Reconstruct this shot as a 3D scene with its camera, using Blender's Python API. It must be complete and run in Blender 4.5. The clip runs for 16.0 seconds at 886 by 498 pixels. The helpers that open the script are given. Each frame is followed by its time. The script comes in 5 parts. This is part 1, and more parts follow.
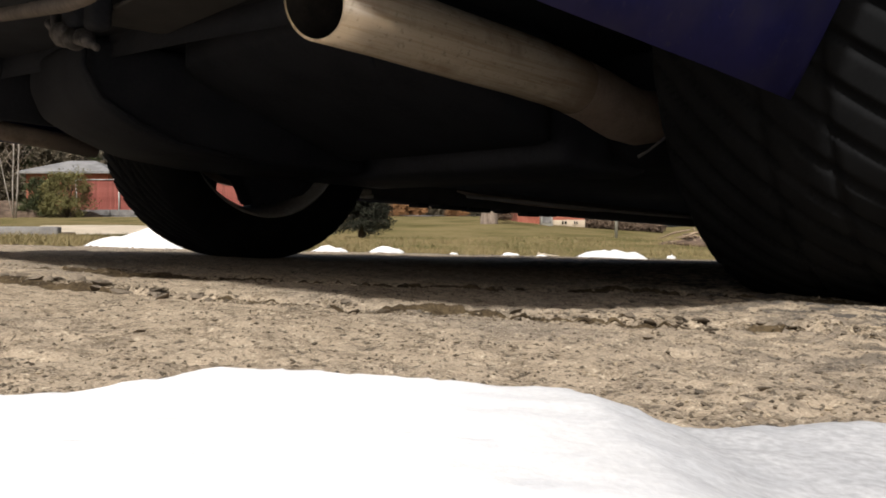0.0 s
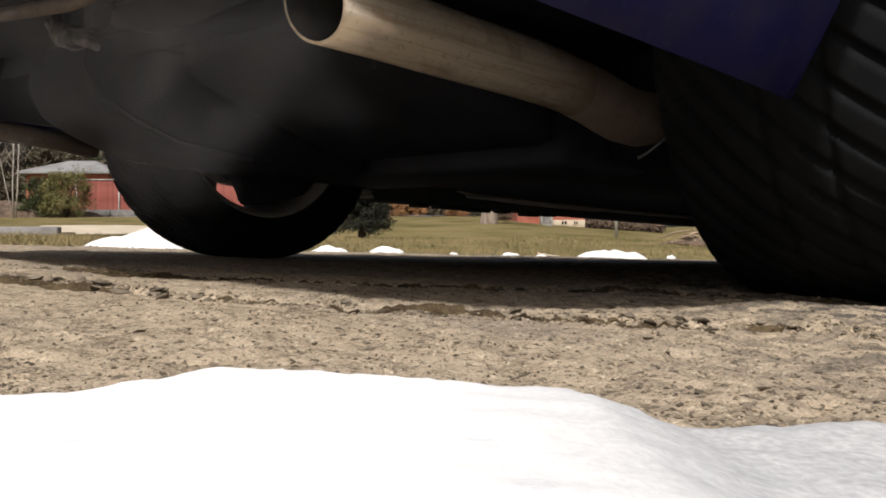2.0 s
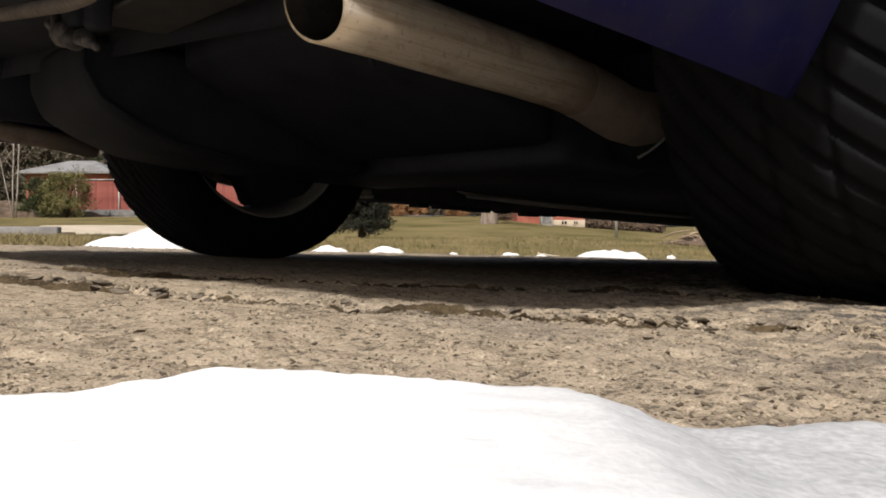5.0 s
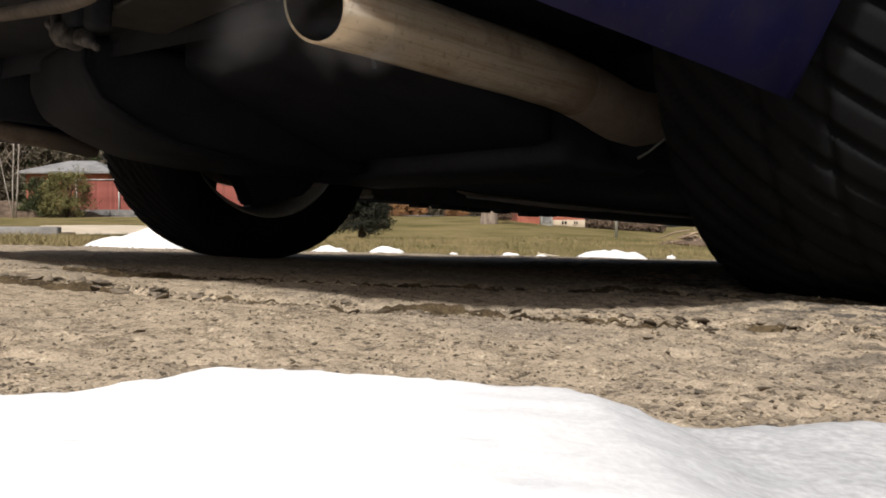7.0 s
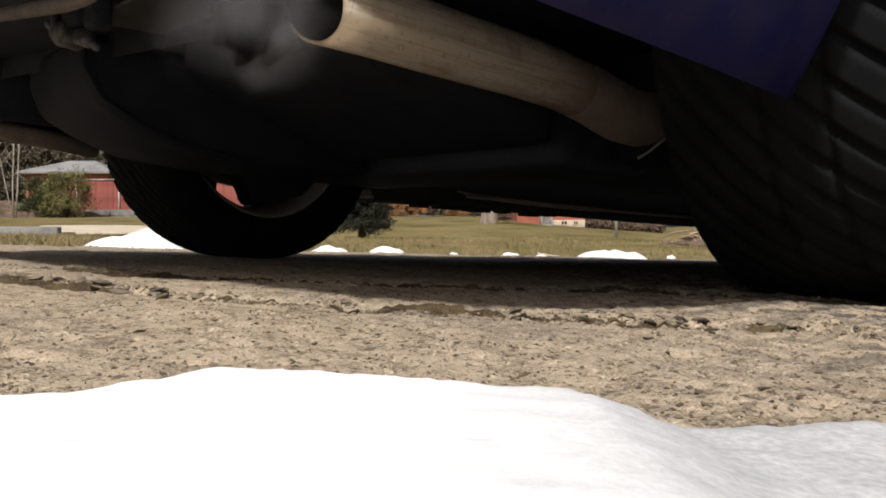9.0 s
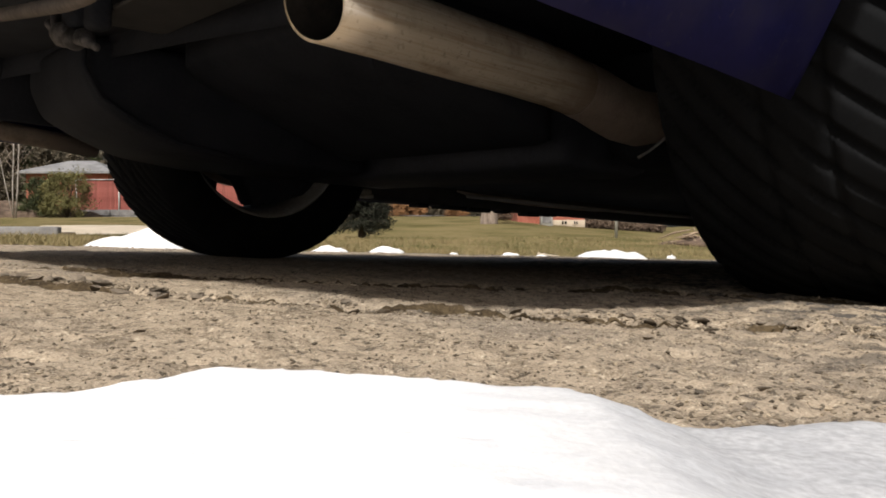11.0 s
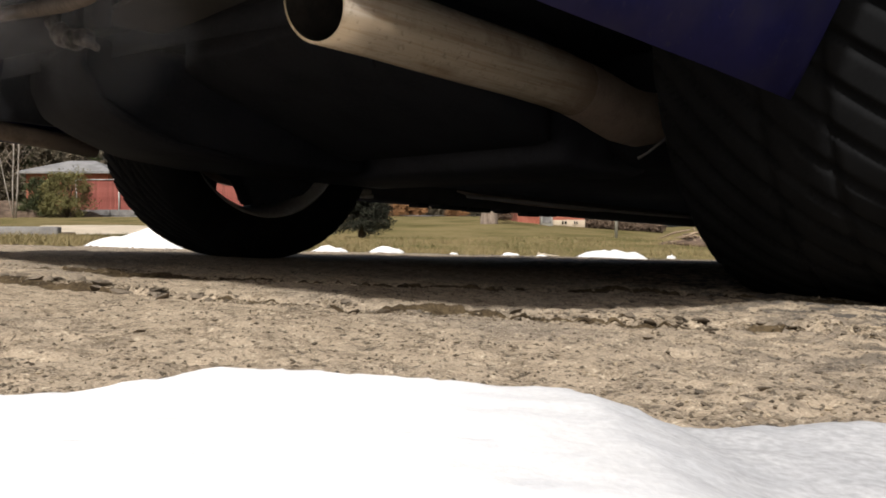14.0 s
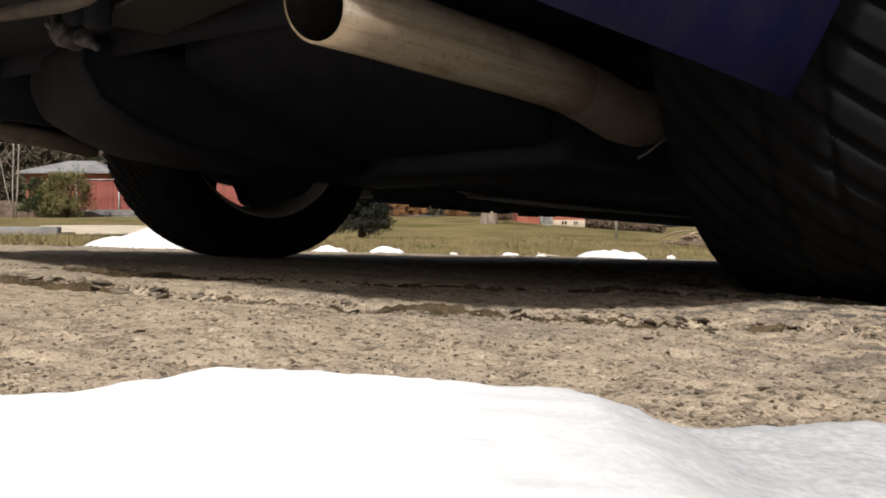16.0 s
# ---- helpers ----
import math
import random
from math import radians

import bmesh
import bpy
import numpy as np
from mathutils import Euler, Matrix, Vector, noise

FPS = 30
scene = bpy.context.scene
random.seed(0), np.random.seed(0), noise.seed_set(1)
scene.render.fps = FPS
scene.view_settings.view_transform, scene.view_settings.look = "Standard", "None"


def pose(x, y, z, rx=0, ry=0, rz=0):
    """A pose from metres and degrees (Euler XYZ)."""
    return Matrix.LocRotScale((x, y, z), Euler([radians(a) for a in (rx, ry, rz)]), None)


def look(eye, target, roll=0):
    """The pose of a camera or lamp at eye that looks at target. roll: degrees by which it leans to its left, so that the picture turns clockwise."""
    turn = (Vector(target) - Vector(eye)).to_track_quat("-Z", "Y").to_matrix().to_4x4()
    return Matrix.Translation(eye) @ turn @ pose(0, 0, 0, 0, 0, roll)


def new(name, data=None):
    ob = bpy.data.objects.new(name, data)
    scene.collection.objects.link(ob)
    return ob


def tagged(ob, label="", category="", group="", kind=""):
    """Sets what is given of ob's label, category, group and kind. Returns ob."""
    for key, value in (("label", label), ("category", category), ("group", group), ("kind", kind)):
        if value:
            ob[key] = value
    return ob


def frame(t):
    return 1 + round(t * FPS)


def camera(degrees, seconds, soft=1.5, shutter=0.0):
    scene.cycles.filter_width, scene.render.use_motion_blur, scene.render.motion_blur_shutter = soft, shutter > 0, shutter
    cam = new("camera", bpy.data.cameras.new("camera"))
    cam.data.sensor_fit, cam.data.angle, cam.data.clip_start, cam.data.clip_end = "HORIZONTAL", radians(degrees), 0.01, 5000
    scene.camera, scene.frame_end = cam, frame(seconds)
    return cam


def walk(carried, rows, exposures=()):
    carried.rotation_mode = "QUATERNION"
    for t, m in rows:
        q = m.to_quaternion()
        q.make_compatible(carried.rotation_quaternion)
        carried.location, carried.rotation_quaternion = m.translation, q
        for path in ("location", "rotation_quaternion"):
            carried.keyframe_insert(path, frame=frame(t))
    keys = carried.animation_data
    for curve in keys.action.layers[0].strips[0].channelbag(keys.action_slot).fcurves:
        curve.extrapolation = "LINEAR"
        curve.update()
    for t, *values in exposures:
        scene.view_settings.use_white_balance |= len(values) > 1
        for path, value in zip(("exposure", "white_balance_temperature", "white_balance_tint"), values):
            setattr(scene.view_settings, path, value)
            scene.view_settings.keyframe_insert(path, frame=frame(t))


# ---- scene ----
cam = camera(60, 16.0, soft=1.8)
EYE = (0.0, 0.0, 0.0534)
walk(cam, [(0, pose(*EYE, 90, 0, 0)), (16.0, pose(*EYE, 90, 0, 0))], exposures=[(0, -0.14), (16.0, -0.14)])

# ---- light ----
HEADING = 44.0                      # the car's forward direction, degrees from +x
SUN_EL, SUN_AZ = 47.0, 251.0        # a winter sun behind the camera
sun_way = Vector((math.cos(radians(SUN_AZ)) * math.cos(radians(SUN_EL)), math.sin(radians(SUN_AZ)) * math.cos(radians(SUN_EL)), math.sin(radians(SUN_EL))))
sun = new("sun", bpy.data.lights.new("sun", "SUN"))
sun.data.energy, sun.data.angle, sun.data.color = 5.0, radians(3.0), (1.0, 0.95, 0.88)
sun.matrix_basis = look(sun_way * 50, (0, 0, 0))
world = bpy.data.worlds.new("world")
scene.world = world
world.use_nodes = True
wn = world.node_tree
sky = wn.nodes.new("ShaderNodeTexSky")
sky.sky_type, sky.sun_disc = "NISHITA", False
sky.sun_elevation, sky.sun_rotation = radians(SUN_EL), radians(90 - SUN_AZ)
sky.dust_density, sky.ozone_density = 6.0, 0.4
wn.nodes["Background"].inputs["Strength"].default_value = 0.08
wn.links.new(sky.outputs[0], wn.nodes["Background"].inputs["Color"])


# ---- materials ----
def material(name, base, other=None, rough=0.7, metal=0.0, scale=20.0, fine=200.0, bump=0.2, amount=0.5, stretch=(1, 1, 1), spread=0.0, depth=0.002, coat=0.0, spec=0.35):
    """Two-scale mottled surface: a coarse and a fine noise between two colours, with relief."""
    m = bpy.data.materials.new(name)
    m.use_nodes = True
    nt = m.node_tree
    b = nt.nodes["Principled BSDF"]
    link = nt.links.new
    co = nt.nodes.new("ShaderNodeTexCoord")
    mp = nt.nodes.new("ShaderNodeMapping")
    mp.inputs["Scale"].default_value = stretch
    link(co.outputs["Object"], mp.inputs["Vector"])
    n1, n2 = nt.nodes.new("ShaderNodeTexNoise"), nt.nodes.new("ShaderNodeTexNoise")
    n1.inputs["Scale"].default_value, n2.inputs["Scale"].default_value = scale, fine
    n1.inputs["Detail"].default_value, n2.inputs["Detail"].default_value = 5, 3
    for n in (n1, n2):
        link(mp.outputs[0], n.inputs["Vector"])
    ad = nt.nodes.new("ShaderNodeMath")
    ad.operation = "MULTIPLY_ADD"
    link(n2.outputs["Fac"], ad.inputs[0])
    ad.inputs[1].default_value = amount
    link(n1.outputs["Fac"], ad.inputs[2])
    rp = nt.nodes.new("ShaderNodeValToRGB")
    lo = 0.38 + 0.35 * amount
    rp.color_ramp.elements[0].position, rp.color_ramp.elements[1].position = lo, lo + 0.3
    rp.color_ramp.elements[0].color = (*base, 1)
    rp.color_ramp.elements[1].color = (*(other or tuple(min(1, c * 1.5) for c in base)), 1)
    link(ad.outputs[0], rp.inputs[0])
    colour = rp.outputs[0]
    if spread:
        oi = nt.nodes.new("ShaderNodeObjectInfo")
        hs = nt.nodes.new("ShaderNodeHueSaturation")
        mr = nt.nodes.new("ShaderNodeMapRange")
        mr.inputs["To Min"].default_value, mr.inputs["To Max"].default_value = 1 - spread, 1 + spread
        link(oi.outputs["Random"], mr.inputs["Value"])
        link(mr.outputs[0], hs.inputs["Value"])
        link(colour, hs.inputs["Color"])
        colour = hs.outputs[0]
    link(colour, b.inputs["Base Color"])
    b.inputs["Roughness"].default_value, b.inputs["Metallic"].default_value = rough, metal
    b.inputs["Coat Weight"].default_value, b.inputs["Specular IOR Level"].default_value = coat, spec
    if bump:
        bp = nt.nodes.new("ShaderNodeBump")
        bp.inputs["Strength"].default_value, bp.inputs["Distance"].default_value = bump, depth
        link(ad.outputs[0], bp.inputs["Height"])
        link(bp.outputs[0], b.inputs["Normal"])
    return m


M_LAWN = material("lawn", (0.090, 0.082, 0.029), (0.205, 0.165, 0.080), 0.95, scale=0.6, fine=14, bump=0.6, depth=0.02, spec=0.05)
M_GRASS = material("grass", (0.09, 0.094, 0.032), (0.30, 0.235, 0.125), 0.9, scale=1.5, fine=30, bump=0)
def drive_material():
    """Worn asphalt: sandy binder, dark pits and flecks, greyer patches of bare aggregate."""
    m = material("worn_asphalt", (0.19, 0.152, 0.110), (0.39, 0.322, 0.243), 0.95, scale=45, fine=520, bump=0.6, amount=0.9, depth=0.002, spec=0.08)
    nt = m.node_tree
    link = nt.links.new
    b = nt.nodes["Principled BSDF"]
    colour = b.inputs["Base Color"].links[0].from_socket
    co = nt.nodes.new("ShaderNodeTexCoord")
    for scale, lo, hi, shade, weight, warp in ((260, 0.58, 0.65, (0.05, 0.04, 0.03), 0.8, 0.2), (110, 0.60, 0.66, (0.05, 0.042, 0.034), 0.8, 0.3), (34, 0.60, 0.72, (0.085, 0.07, 0.055), 0.6, 0.4), (2.6, 0.50, 0.68, (0.13, 0.12, 0.115), 0.55, 0.3), (330, 0.60, 0.66, (0.62, 0.54, 0.42), 0.6, 0.0), (820, 0.56, 0.68, (0.09, 0.072, 0.056), 0.5, 0.0), (1000, 0.58, 0.70, (0.66, 0.57, 0.44), 0.6, 0.0)):
        n = nt.nodes.new("ShaderNodeTexNoise")
        n.inputs["Scale"].default_value, n.inputs["Detail"].default_value, n.inputs["Distortion"].default_value = scale, 4, warp
        link(co.outputs["Object"], n.inputs["Vector"])
        r = nt.nodes.new("ShaderNodeMapRange")
        r.inputs["From Min"].default_value, r.inputs["From Max"].default_value, r.inputs["To Max"].default_value = lo, hi, weight
        link(n.outputs["Fac"], r.inputs["Value"])
        x = nt.nodes.new("ShaderNodeMix")
        x.data_type = "RGBA"
        link(r.outputs[0], x.inputs["Factor"])
        link(colour, x.inputs["A"])
        x.inputs["B"].default_value = (*shade, 1)
        colour = x.outputs["Result"]
    # bare grey aggregate to the east
    sp, ramp, n, mul, x = (nt.nodes.new(s) for s in ("ShaderNodeSeparateXYZ", "ShaderNodeMapRange", "ShaderNodeTexNoise", "ShaderNodeMath", "ShaderNodeMix"))
    link(co.outputs["Object"], sp.inputs[0])
    link(sp.outputs["X"], ramp.inputs["Value"])
    ramp.inputs["From Min"].default_value, ramp.inputs["From Max"].default_value, ramp.inputs["To Max"].default_value = 0.05, 0.42, 2.2
    n.inputs["Scale"].default_value, n.inputs["Detail"].default_value = 30, 6
    link(co.outputs["Object"], n.inputs["Vector"])
    grey = nt.nodes.new("ShaderNodeMapRange")
    grey.inputs["From Min"].default_value, grey.inputs["From Max"].default_value, grey.inputs["To Max"].default_value = 0.44, 0.60, 0.55
    link(n.outputs["Fac"], grey.inputs["Value"])
    mul.operation, mul.use_clamp = "MULTIPLY", True
    link(ramp.outputs[0], mul.inputs[0])
    link(grey.outputs[0], mul.inputs[1])
    x.data_type = "RGBA"
    link(mul.outputs[0], x.inputs["Factor"])
    link(colour, x.inputs["A"])
    x.inputs["B"].default_value = (0.085, 0.078, 0.072, 1)
    link(x.outputs["Result"], b.inputs["Base Color"])
    return m


def snow_material():
    """White grainy snow that turns grey to one side, less so farther out."""
    m = material("snow", (0.78, 0.80, 0.84), (0.90, 0.91, 0.93), 0.8, scale=60, fine=700, bump=0.15, depth=0.002)
    nt = m.node_tree
    link = nt.links.new
    b = nt.nodes["Principled BSDF"]
    colour = b.inputs["Base Color"].links[0].from_socket
    co, sp = nt.nodes.new("ShaderNodeTexCoord"), nt.nodes.new("ShaderNodeSeparateXYZ")
    link(co.outputs["Object"], sp.inputs[0])
    n = nt.nodes.new("ShaderNodeTexNoise")
    n.inputs["Scale"].default_value, n.inputs["Detail"].default_value = 420, 4
    link(co.outputs["Object"], n.inputs["Vector"])
    grey_side = nt.nodes.new("ShaderNodeMapRange")
    grey_side.inputs["From Min"].default_value, grey_side.inputs["From Max"].default_value = -0.005, 0.06
    link(sp.outputs["X"], grey_side.inputs["Value"])
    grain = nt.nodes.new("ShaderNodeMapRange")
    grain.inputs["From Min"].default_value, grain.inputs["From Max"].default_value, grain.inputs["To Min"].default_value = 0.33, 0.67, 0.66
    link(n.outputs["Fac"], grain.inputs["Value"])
    mul = nt.nodes.new("ShaderNodeMath")
    mul.operation = "MULTIPLY"
    both = nt.nodes.new("ShaderNodeMath")
    grey_fade = nt.nodes.new("ShaderNodeMapRange")
    grey_fade.inputs["From Min"].default_value, grey_fade.inputs["From Max"].default_value, grey_fade.inputs["To Min"].default_value, grey_fade.inputs["To Max"].default_value = 0.28, 0.5, 1.0, 0.3
    link(sp.outputs["X"], grey_fade.inputs["Value"])
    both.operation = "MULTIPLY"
    link(grey_side.outputs[0], both.inputs[0])
    link(grey_fade.outputs[0], both.inputs[1])
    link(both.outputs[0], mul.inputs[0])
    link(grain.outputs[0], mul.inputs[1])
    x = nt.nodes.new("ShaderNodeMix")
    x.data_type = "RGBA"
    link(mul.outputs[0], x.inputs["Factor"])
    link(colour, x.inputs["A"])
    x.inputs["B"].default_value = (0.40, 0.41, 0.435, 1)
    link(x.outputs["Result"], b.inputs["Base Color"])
    return m


M_DRIVE = drive_material()
M_NEAR_SNOW = snow_material()
M_SOIL = material("dark_soil", (0.035, 0.026, 0.018), (0.10, 0.075, 0.045), 0.95, scale=50, fine=400, bump=0.8, spec=0.05)
M_STONE = material("stone", (0.085, 0.070, 0.055), (0.24, 0.20, 0.155), 0.9, scale=60, fine=400, spread=0.4, bump=0.5)
def grit_material():
    """Crumbs that each have a shade of their own."""
    m = material("grit", (0.3, 0.3, 0.3), (0.5, 0.5, 0.5), 0.95, bump=0, spec=0.08)
    nt = m.node_tree
    ge, rp = nt.nodes.new("ShaderNodeNewGeometry"), nt.nodes.new("ShaderNodeValToRGB")
    rp.color_ramp.elements[0].color, rp.color_ramp.elements[1].color = (0.06, 0.049, 0.038, 1), (0.36, 0.30, 0.22, 1)
    rp.color_ramp.elements.new(0.55).color = (0.17, 0.14, 0.105, 1)
    nt.links.new(ge.outputs["Random Per Island"], rp.inputs[0])
    nt.links.new(rp.outputs[0], nt.nodes["Principled BSDF"].inputs["Base Color"])
    return m


M_MUD = material("wet_mud", (0.07, 0.05, 0.035), (0.17, 0.125, 0.085), 0.6, scale=60, fine=500, bump=0.6, spec=0.2)
M_STICK = material("barkless_wood", (0.40, 0.34, 0.26), (0.56, 0.49, 0.39), 0.85, scale=20, fine=200, stretch=(0.3, 3, 3), bump=0.3)
M_GRIT = grit_material()
M_SNOW = material("snow", (0.80, 0.82, 0.86), (0.90, 0.91, 0.93), 0.8, scale=60, fine=500, bump=0.5, depth=0.003)
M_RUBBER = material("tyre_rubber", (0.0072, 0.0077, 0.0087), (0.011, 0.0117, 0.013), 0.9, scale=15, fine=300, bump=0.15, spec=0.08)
M_RIM = material("alloy", (0.21, 0.205, 0.20), (0.32, 0.315, 0.31), 0.75, 0.1, scale=12, fine=120, bump=0.1)
M_ELBOW = material("heat_stained_steel", (0.44, 0.34, 0.27), (0.58, 0.47, 0.385), 0.5, 0.40, scale=20, fine=200, bump=0.2)
M_STEEL = material("brushed_steel", (0.74, 0.58, 0.41), (1.0, 0.88, 0.70), 0.26, 0.46, scale=14, fine=60, stretch=(0.2, 6, 6), bump=0.08, amount=0.8)
M_SOOT = material("soot", (0.012, 0.011, 0.010), (0.03, 0.026, 0.022), 0.9, scale=30, fine=200)
def stained(m, shade, scale, lo, hi, weight):
    """Lay shaped stains of another colour over a material."""
    nt = m.node_tree
    b = nt.nodes["Principled BSDF"]
    src = b.inputs["Base Color"].links[0].from_socket
    co, n, r, x = (nt.nodes.new(s) for s in ("ShaderNodeTexCoord", "ShaderNodeTexNoise", "ShaderNodeMapRange", "ShaderNodeMix"))
    n.inputs["Scale"].default_value, n.inputs["Detail"].default_value = scale, 6
    r.inputs["From Min"].default_value, r.inputs["From Max"].default_value, r.inputs["To Max"].default_value = lo, hi, weight
    x.data_type = "RGBA"
    x.inputs["B"].default_value = (*shade, 1)
    nt.links.new(co.outputs["Object"], n.inputs["Vector"])
    nt.links.new(n.outputs["Fac"], r.inputs["Value"])
    nt.links.new(r.outputs[0], x.inputs["Factor"])
    nt.links.new(src, x.inputs["A"])
    nt.links.new(x.outputs["Result"], b.inputs["Base Color"])
    return m


def heat_tinted(m, shade, x0, x1):
    """Brown heat tint that creeps along the pipe from the hot end, with an uneven front."""
    nt = m.node_tree
    b = nt.nodes["Principled BSDF"]
    src = b.inputs["Base Color"].links[0].from_socket
    co, sp, n, ad, r, x = (nt.nodes.new(k) for k in ("ShaderNodeTexCoord", "ShaderNodeSeparateXYZ", "ShaderNodeTexNoise", "ShaderNodeMath", "ShaderNodeMapRange", "ShaderNodeMix"))
    n.inputs["Scale"].default_value, n.inputs["Detail"].default_value = 18, 5
    nt.links.new(co.outputs["Object"], sp.inputs[0])
    nt.links.new(co.outputs["Object"], n.inputs["Vector"])
    ad.operation = "MULTIPLY_ADD"
    ad.inputs[1].default_value = 0.16
    nt.links.new(n.outputs["Fac"], ad.inputs[0])
    nt.links.new(sp.outputs["X"], ad.inputs[2])
    r.inputs["From Min"].default_value, r.inputs["From Max"].default_value = x0 + 0.08, x1 + 0.08
    nt.links.new(ad.outputs[0], r.inputs["Value"])
    x.data_type = "RGBA"
    x.inputs["B"].default_value = (*shade, 1)
    nt.links.new(r.outputs[0], x.inputs["Factor"])
    nt.links.new(src, x.inputs["A"])
    nt.links.new(x.outputs["Result"], b.inputs["Base Color"])
    return m


stained(M_STEEL, (0.36, 0.23, 0.14), 26, 0.52, 0.74, 0.5)
stained(M_STEEL, (0.25, 0.18, 0.13), 150, 0.58, 0.72, 0.4)
stained(M_STEEL, (0.04, 0.025, 0.02), 130, 0.70, 0.76, 0.7)
heat_tinted(M_STEEL, (0.60, 0.45, 0.33), -0.24, -0.11)
M_RUSTY = material("rusty_steel", (0.13, 0.10, 0.075), (0.26, 0.20, 0.15), 0.6, 0.5, scale=25, fine=250, bump=0.3)
M_PAINT = material("blue_paint", (0.0062, 0.0068, 0.050), (0.0095, 0.010, 0.068), 0.5, 0.0, scale=8, fine=150, bump=0.03, coat=0.0, spec=0.10)
stained(M_PAINT, (0.034, 0.031, 0.060), 14, 0.44, 0.72, 0.7)
stained(M_PAINT, (0.05, 0.045, 0.06), 120, 0.64, 0.70, 0.4)
M_UNDER = material("underbody_black", (0.018, 0.0205, 0.027), (0.027, 0.030, 0.038), 0.85, scale=12, fine=150, bump=0.1, spec=0.15)
M_GRIME = material("grimy_steel", (0.035, 0.034, 0.036), (0.12, 0.115, 0.12), 0.6, 0.2, scale=60, fine=300, bump=0.5)
# dusty plastic, its tan lightened to stand in for sunlit ground bounce
M_LINING = material("dusty_bounce_lit_plastic", (0.15, 0.122, 0.10), (0.25, 0.205, 0.17), 0.8, scale=10, fine=140, bump=0.2)
# paler copy of the underbody black; lifts the deep shade by colour
M_UNDER_LIFTED = material("underbody_lifted", (0.048, 0.053, 0.067), (0.066, 0.072, 0.089), 0.85, scale=12, fine=150, bump=0.15, spec=0.15)
# dusty steel, made paler in place of light thrown up from the ground
M_RAIL = material("dusty_bounce_lit_steel", (0.30, 0.24, 0.195), (0.58, 0.49, 0.41), 0.6, 0.3, scale=14, fine=160, bump=0.3)
M_PLASTIC = material("black_plastic", (0.034, 0.034, 0.036), (0.055, 0.053, 0.053), 0.75, scale=20, fine=300, bump=0.2)
M_DUST = material("dusty_plastic", (0.055, 0.047, 0.042), (0.12, 0.098, 0.085), 0.8, scale=10, fine=140, bump=0.2)
M_GLASS = material("tinted_glass", (0.01, 0.012, 0.012), (0.014, 0.016, 0.016), 0.05, scale=2, fine=8, bump=0)
M_LAMP_RED = material("red_lens", (0.25, 0.01, 0.01), (0.35, 0.02, 0.02), 0.2, bump=0.05)
M_LAMP_CLEAR = material("clear_lens", (0.6, 0.6, 0.6), (0.7, 0.7, 0.7), 0.12, bump=0.05)
M_ROOF = material("grey_shingle", (0.15, 0.15, 0.155), (0.25, 0.25, 0.255), 0.9, scale=0.9, fine=12, bump=0.5, depth=0.02)
M_FENCE = material("red_fence", (0.19, 0.05, 0.04), (0.29, 0.095, 0.078), 0.85, scale=1.5, fine=20, spread=0.15, bump=0.3)
M_METAL = material("galvanised", (0.35, 0.35, 0.34), (0.5, 0.5, 0.48), 0.5, 0.6, scale=4, fine=40)
M_BRICK = material("red_brick", (0.24, 0.07, 0.045), (0.38, 0.14, 0.10), 0.9, scale=1.2, fine=12, bump=0.4, depth=0.01)
M_WHITE = material("white_paint", (0.68, 0.66, 0.62), (0.8, 0.78, 0.75), 0.7, scale=2, fine=30)
M_CONCRETE = material("pale_concrete", (0.42, 0.36, 0.27), (0.58, 0.50, 0.40), 0.9, scale=1.5, fine=20, bump=0.3)
M_KERB = material("grey_kerb", (0.15, 0.145, 0.145), (0.24, 0.235, 0.235), 0.9, scale=2, fine=30, bump=0.4)
M_MULCH = material("brown_mulch", (0.065, 0.045, 0.032), (0.16, 0.115, 0.085), 0.95, scale=3, fine=25, bump=0.8, depth=0.03)
M_BARK = material("grey_bark", (0.13, 0.10, 0.08), (0.28, 0.23, 0.19), 0.95, scale=4, fine=30, stretch=(2, 2, 0.4), bump=0.8, depth=0.02)
M_DARKBARK = material("dark_bark", (0.04, 0.03, 0.025), (0.09, 0.07, 0.055), 0.95, scale=8, fine=60, bump=0.6, depth=0.01)
M_BIRCH = material("birch_bark", (0.22, 0.19, 0.165), (0.42, 0.385, 0.35), 0.85, scale=5, fine=30, stretch=(1, 1, 3), bump=0.3)
M_LEAF = material("evergreen_leaf", (0.065, 0.066, 0.022), (0.17, 0.155, 0.06), 0.8, scale=1.5, fine=12, bump=0)
M_DARKLEAF = material("dark_needles", (0.009, 0.011, 0.007), (0.022, 0.024, 0.014), 0.85, scale=2, fine=20, bump=0)
M_DARKLEAF2 = material("deep_green_leaf", (0.025, 0.035, 0.014), (0.075, 0.085, 0.035), 0.85, scale=1.5, fine=14, bump=0)
M_BROWNLEAF = material("brown_leaf", (0.05, 0.043, 0.03), (0.125, 0.105, 0.075), 0.9, scale=1.2, fine=10, bump=0)
M_DRYLEAF = material("dry_foliage", (0.16, 0.09, 0.045), (0.32, 0.17, 0.08), 0.9, scale=1.0, fine=10, bump=0)
M_TWIG = material("dry_twig", (0.18, 0.13, 0.09), (0.36, 0.28, 0.20), 0.9, scale=4, fine=60)


# ---- mesh helpers ----
def link_mesh(name, bm, mat, parent=None, label="", smooth=True):
    me = bpy.data.meshes.new(name)
    bm.normal_update()
    bm.to_mesh(me)
    bm.free()
    me.materials.append(mat)
    if smooth:
        me.shade_smooth()
    ob = new(name, me)
    if parent:
        ob.parent = parent
    return tagged(ob, label)


def part(name, bm, mat, parent, label="", smooth=True):
    return link_mesh(name, bm, mat, parent, label, smooth)


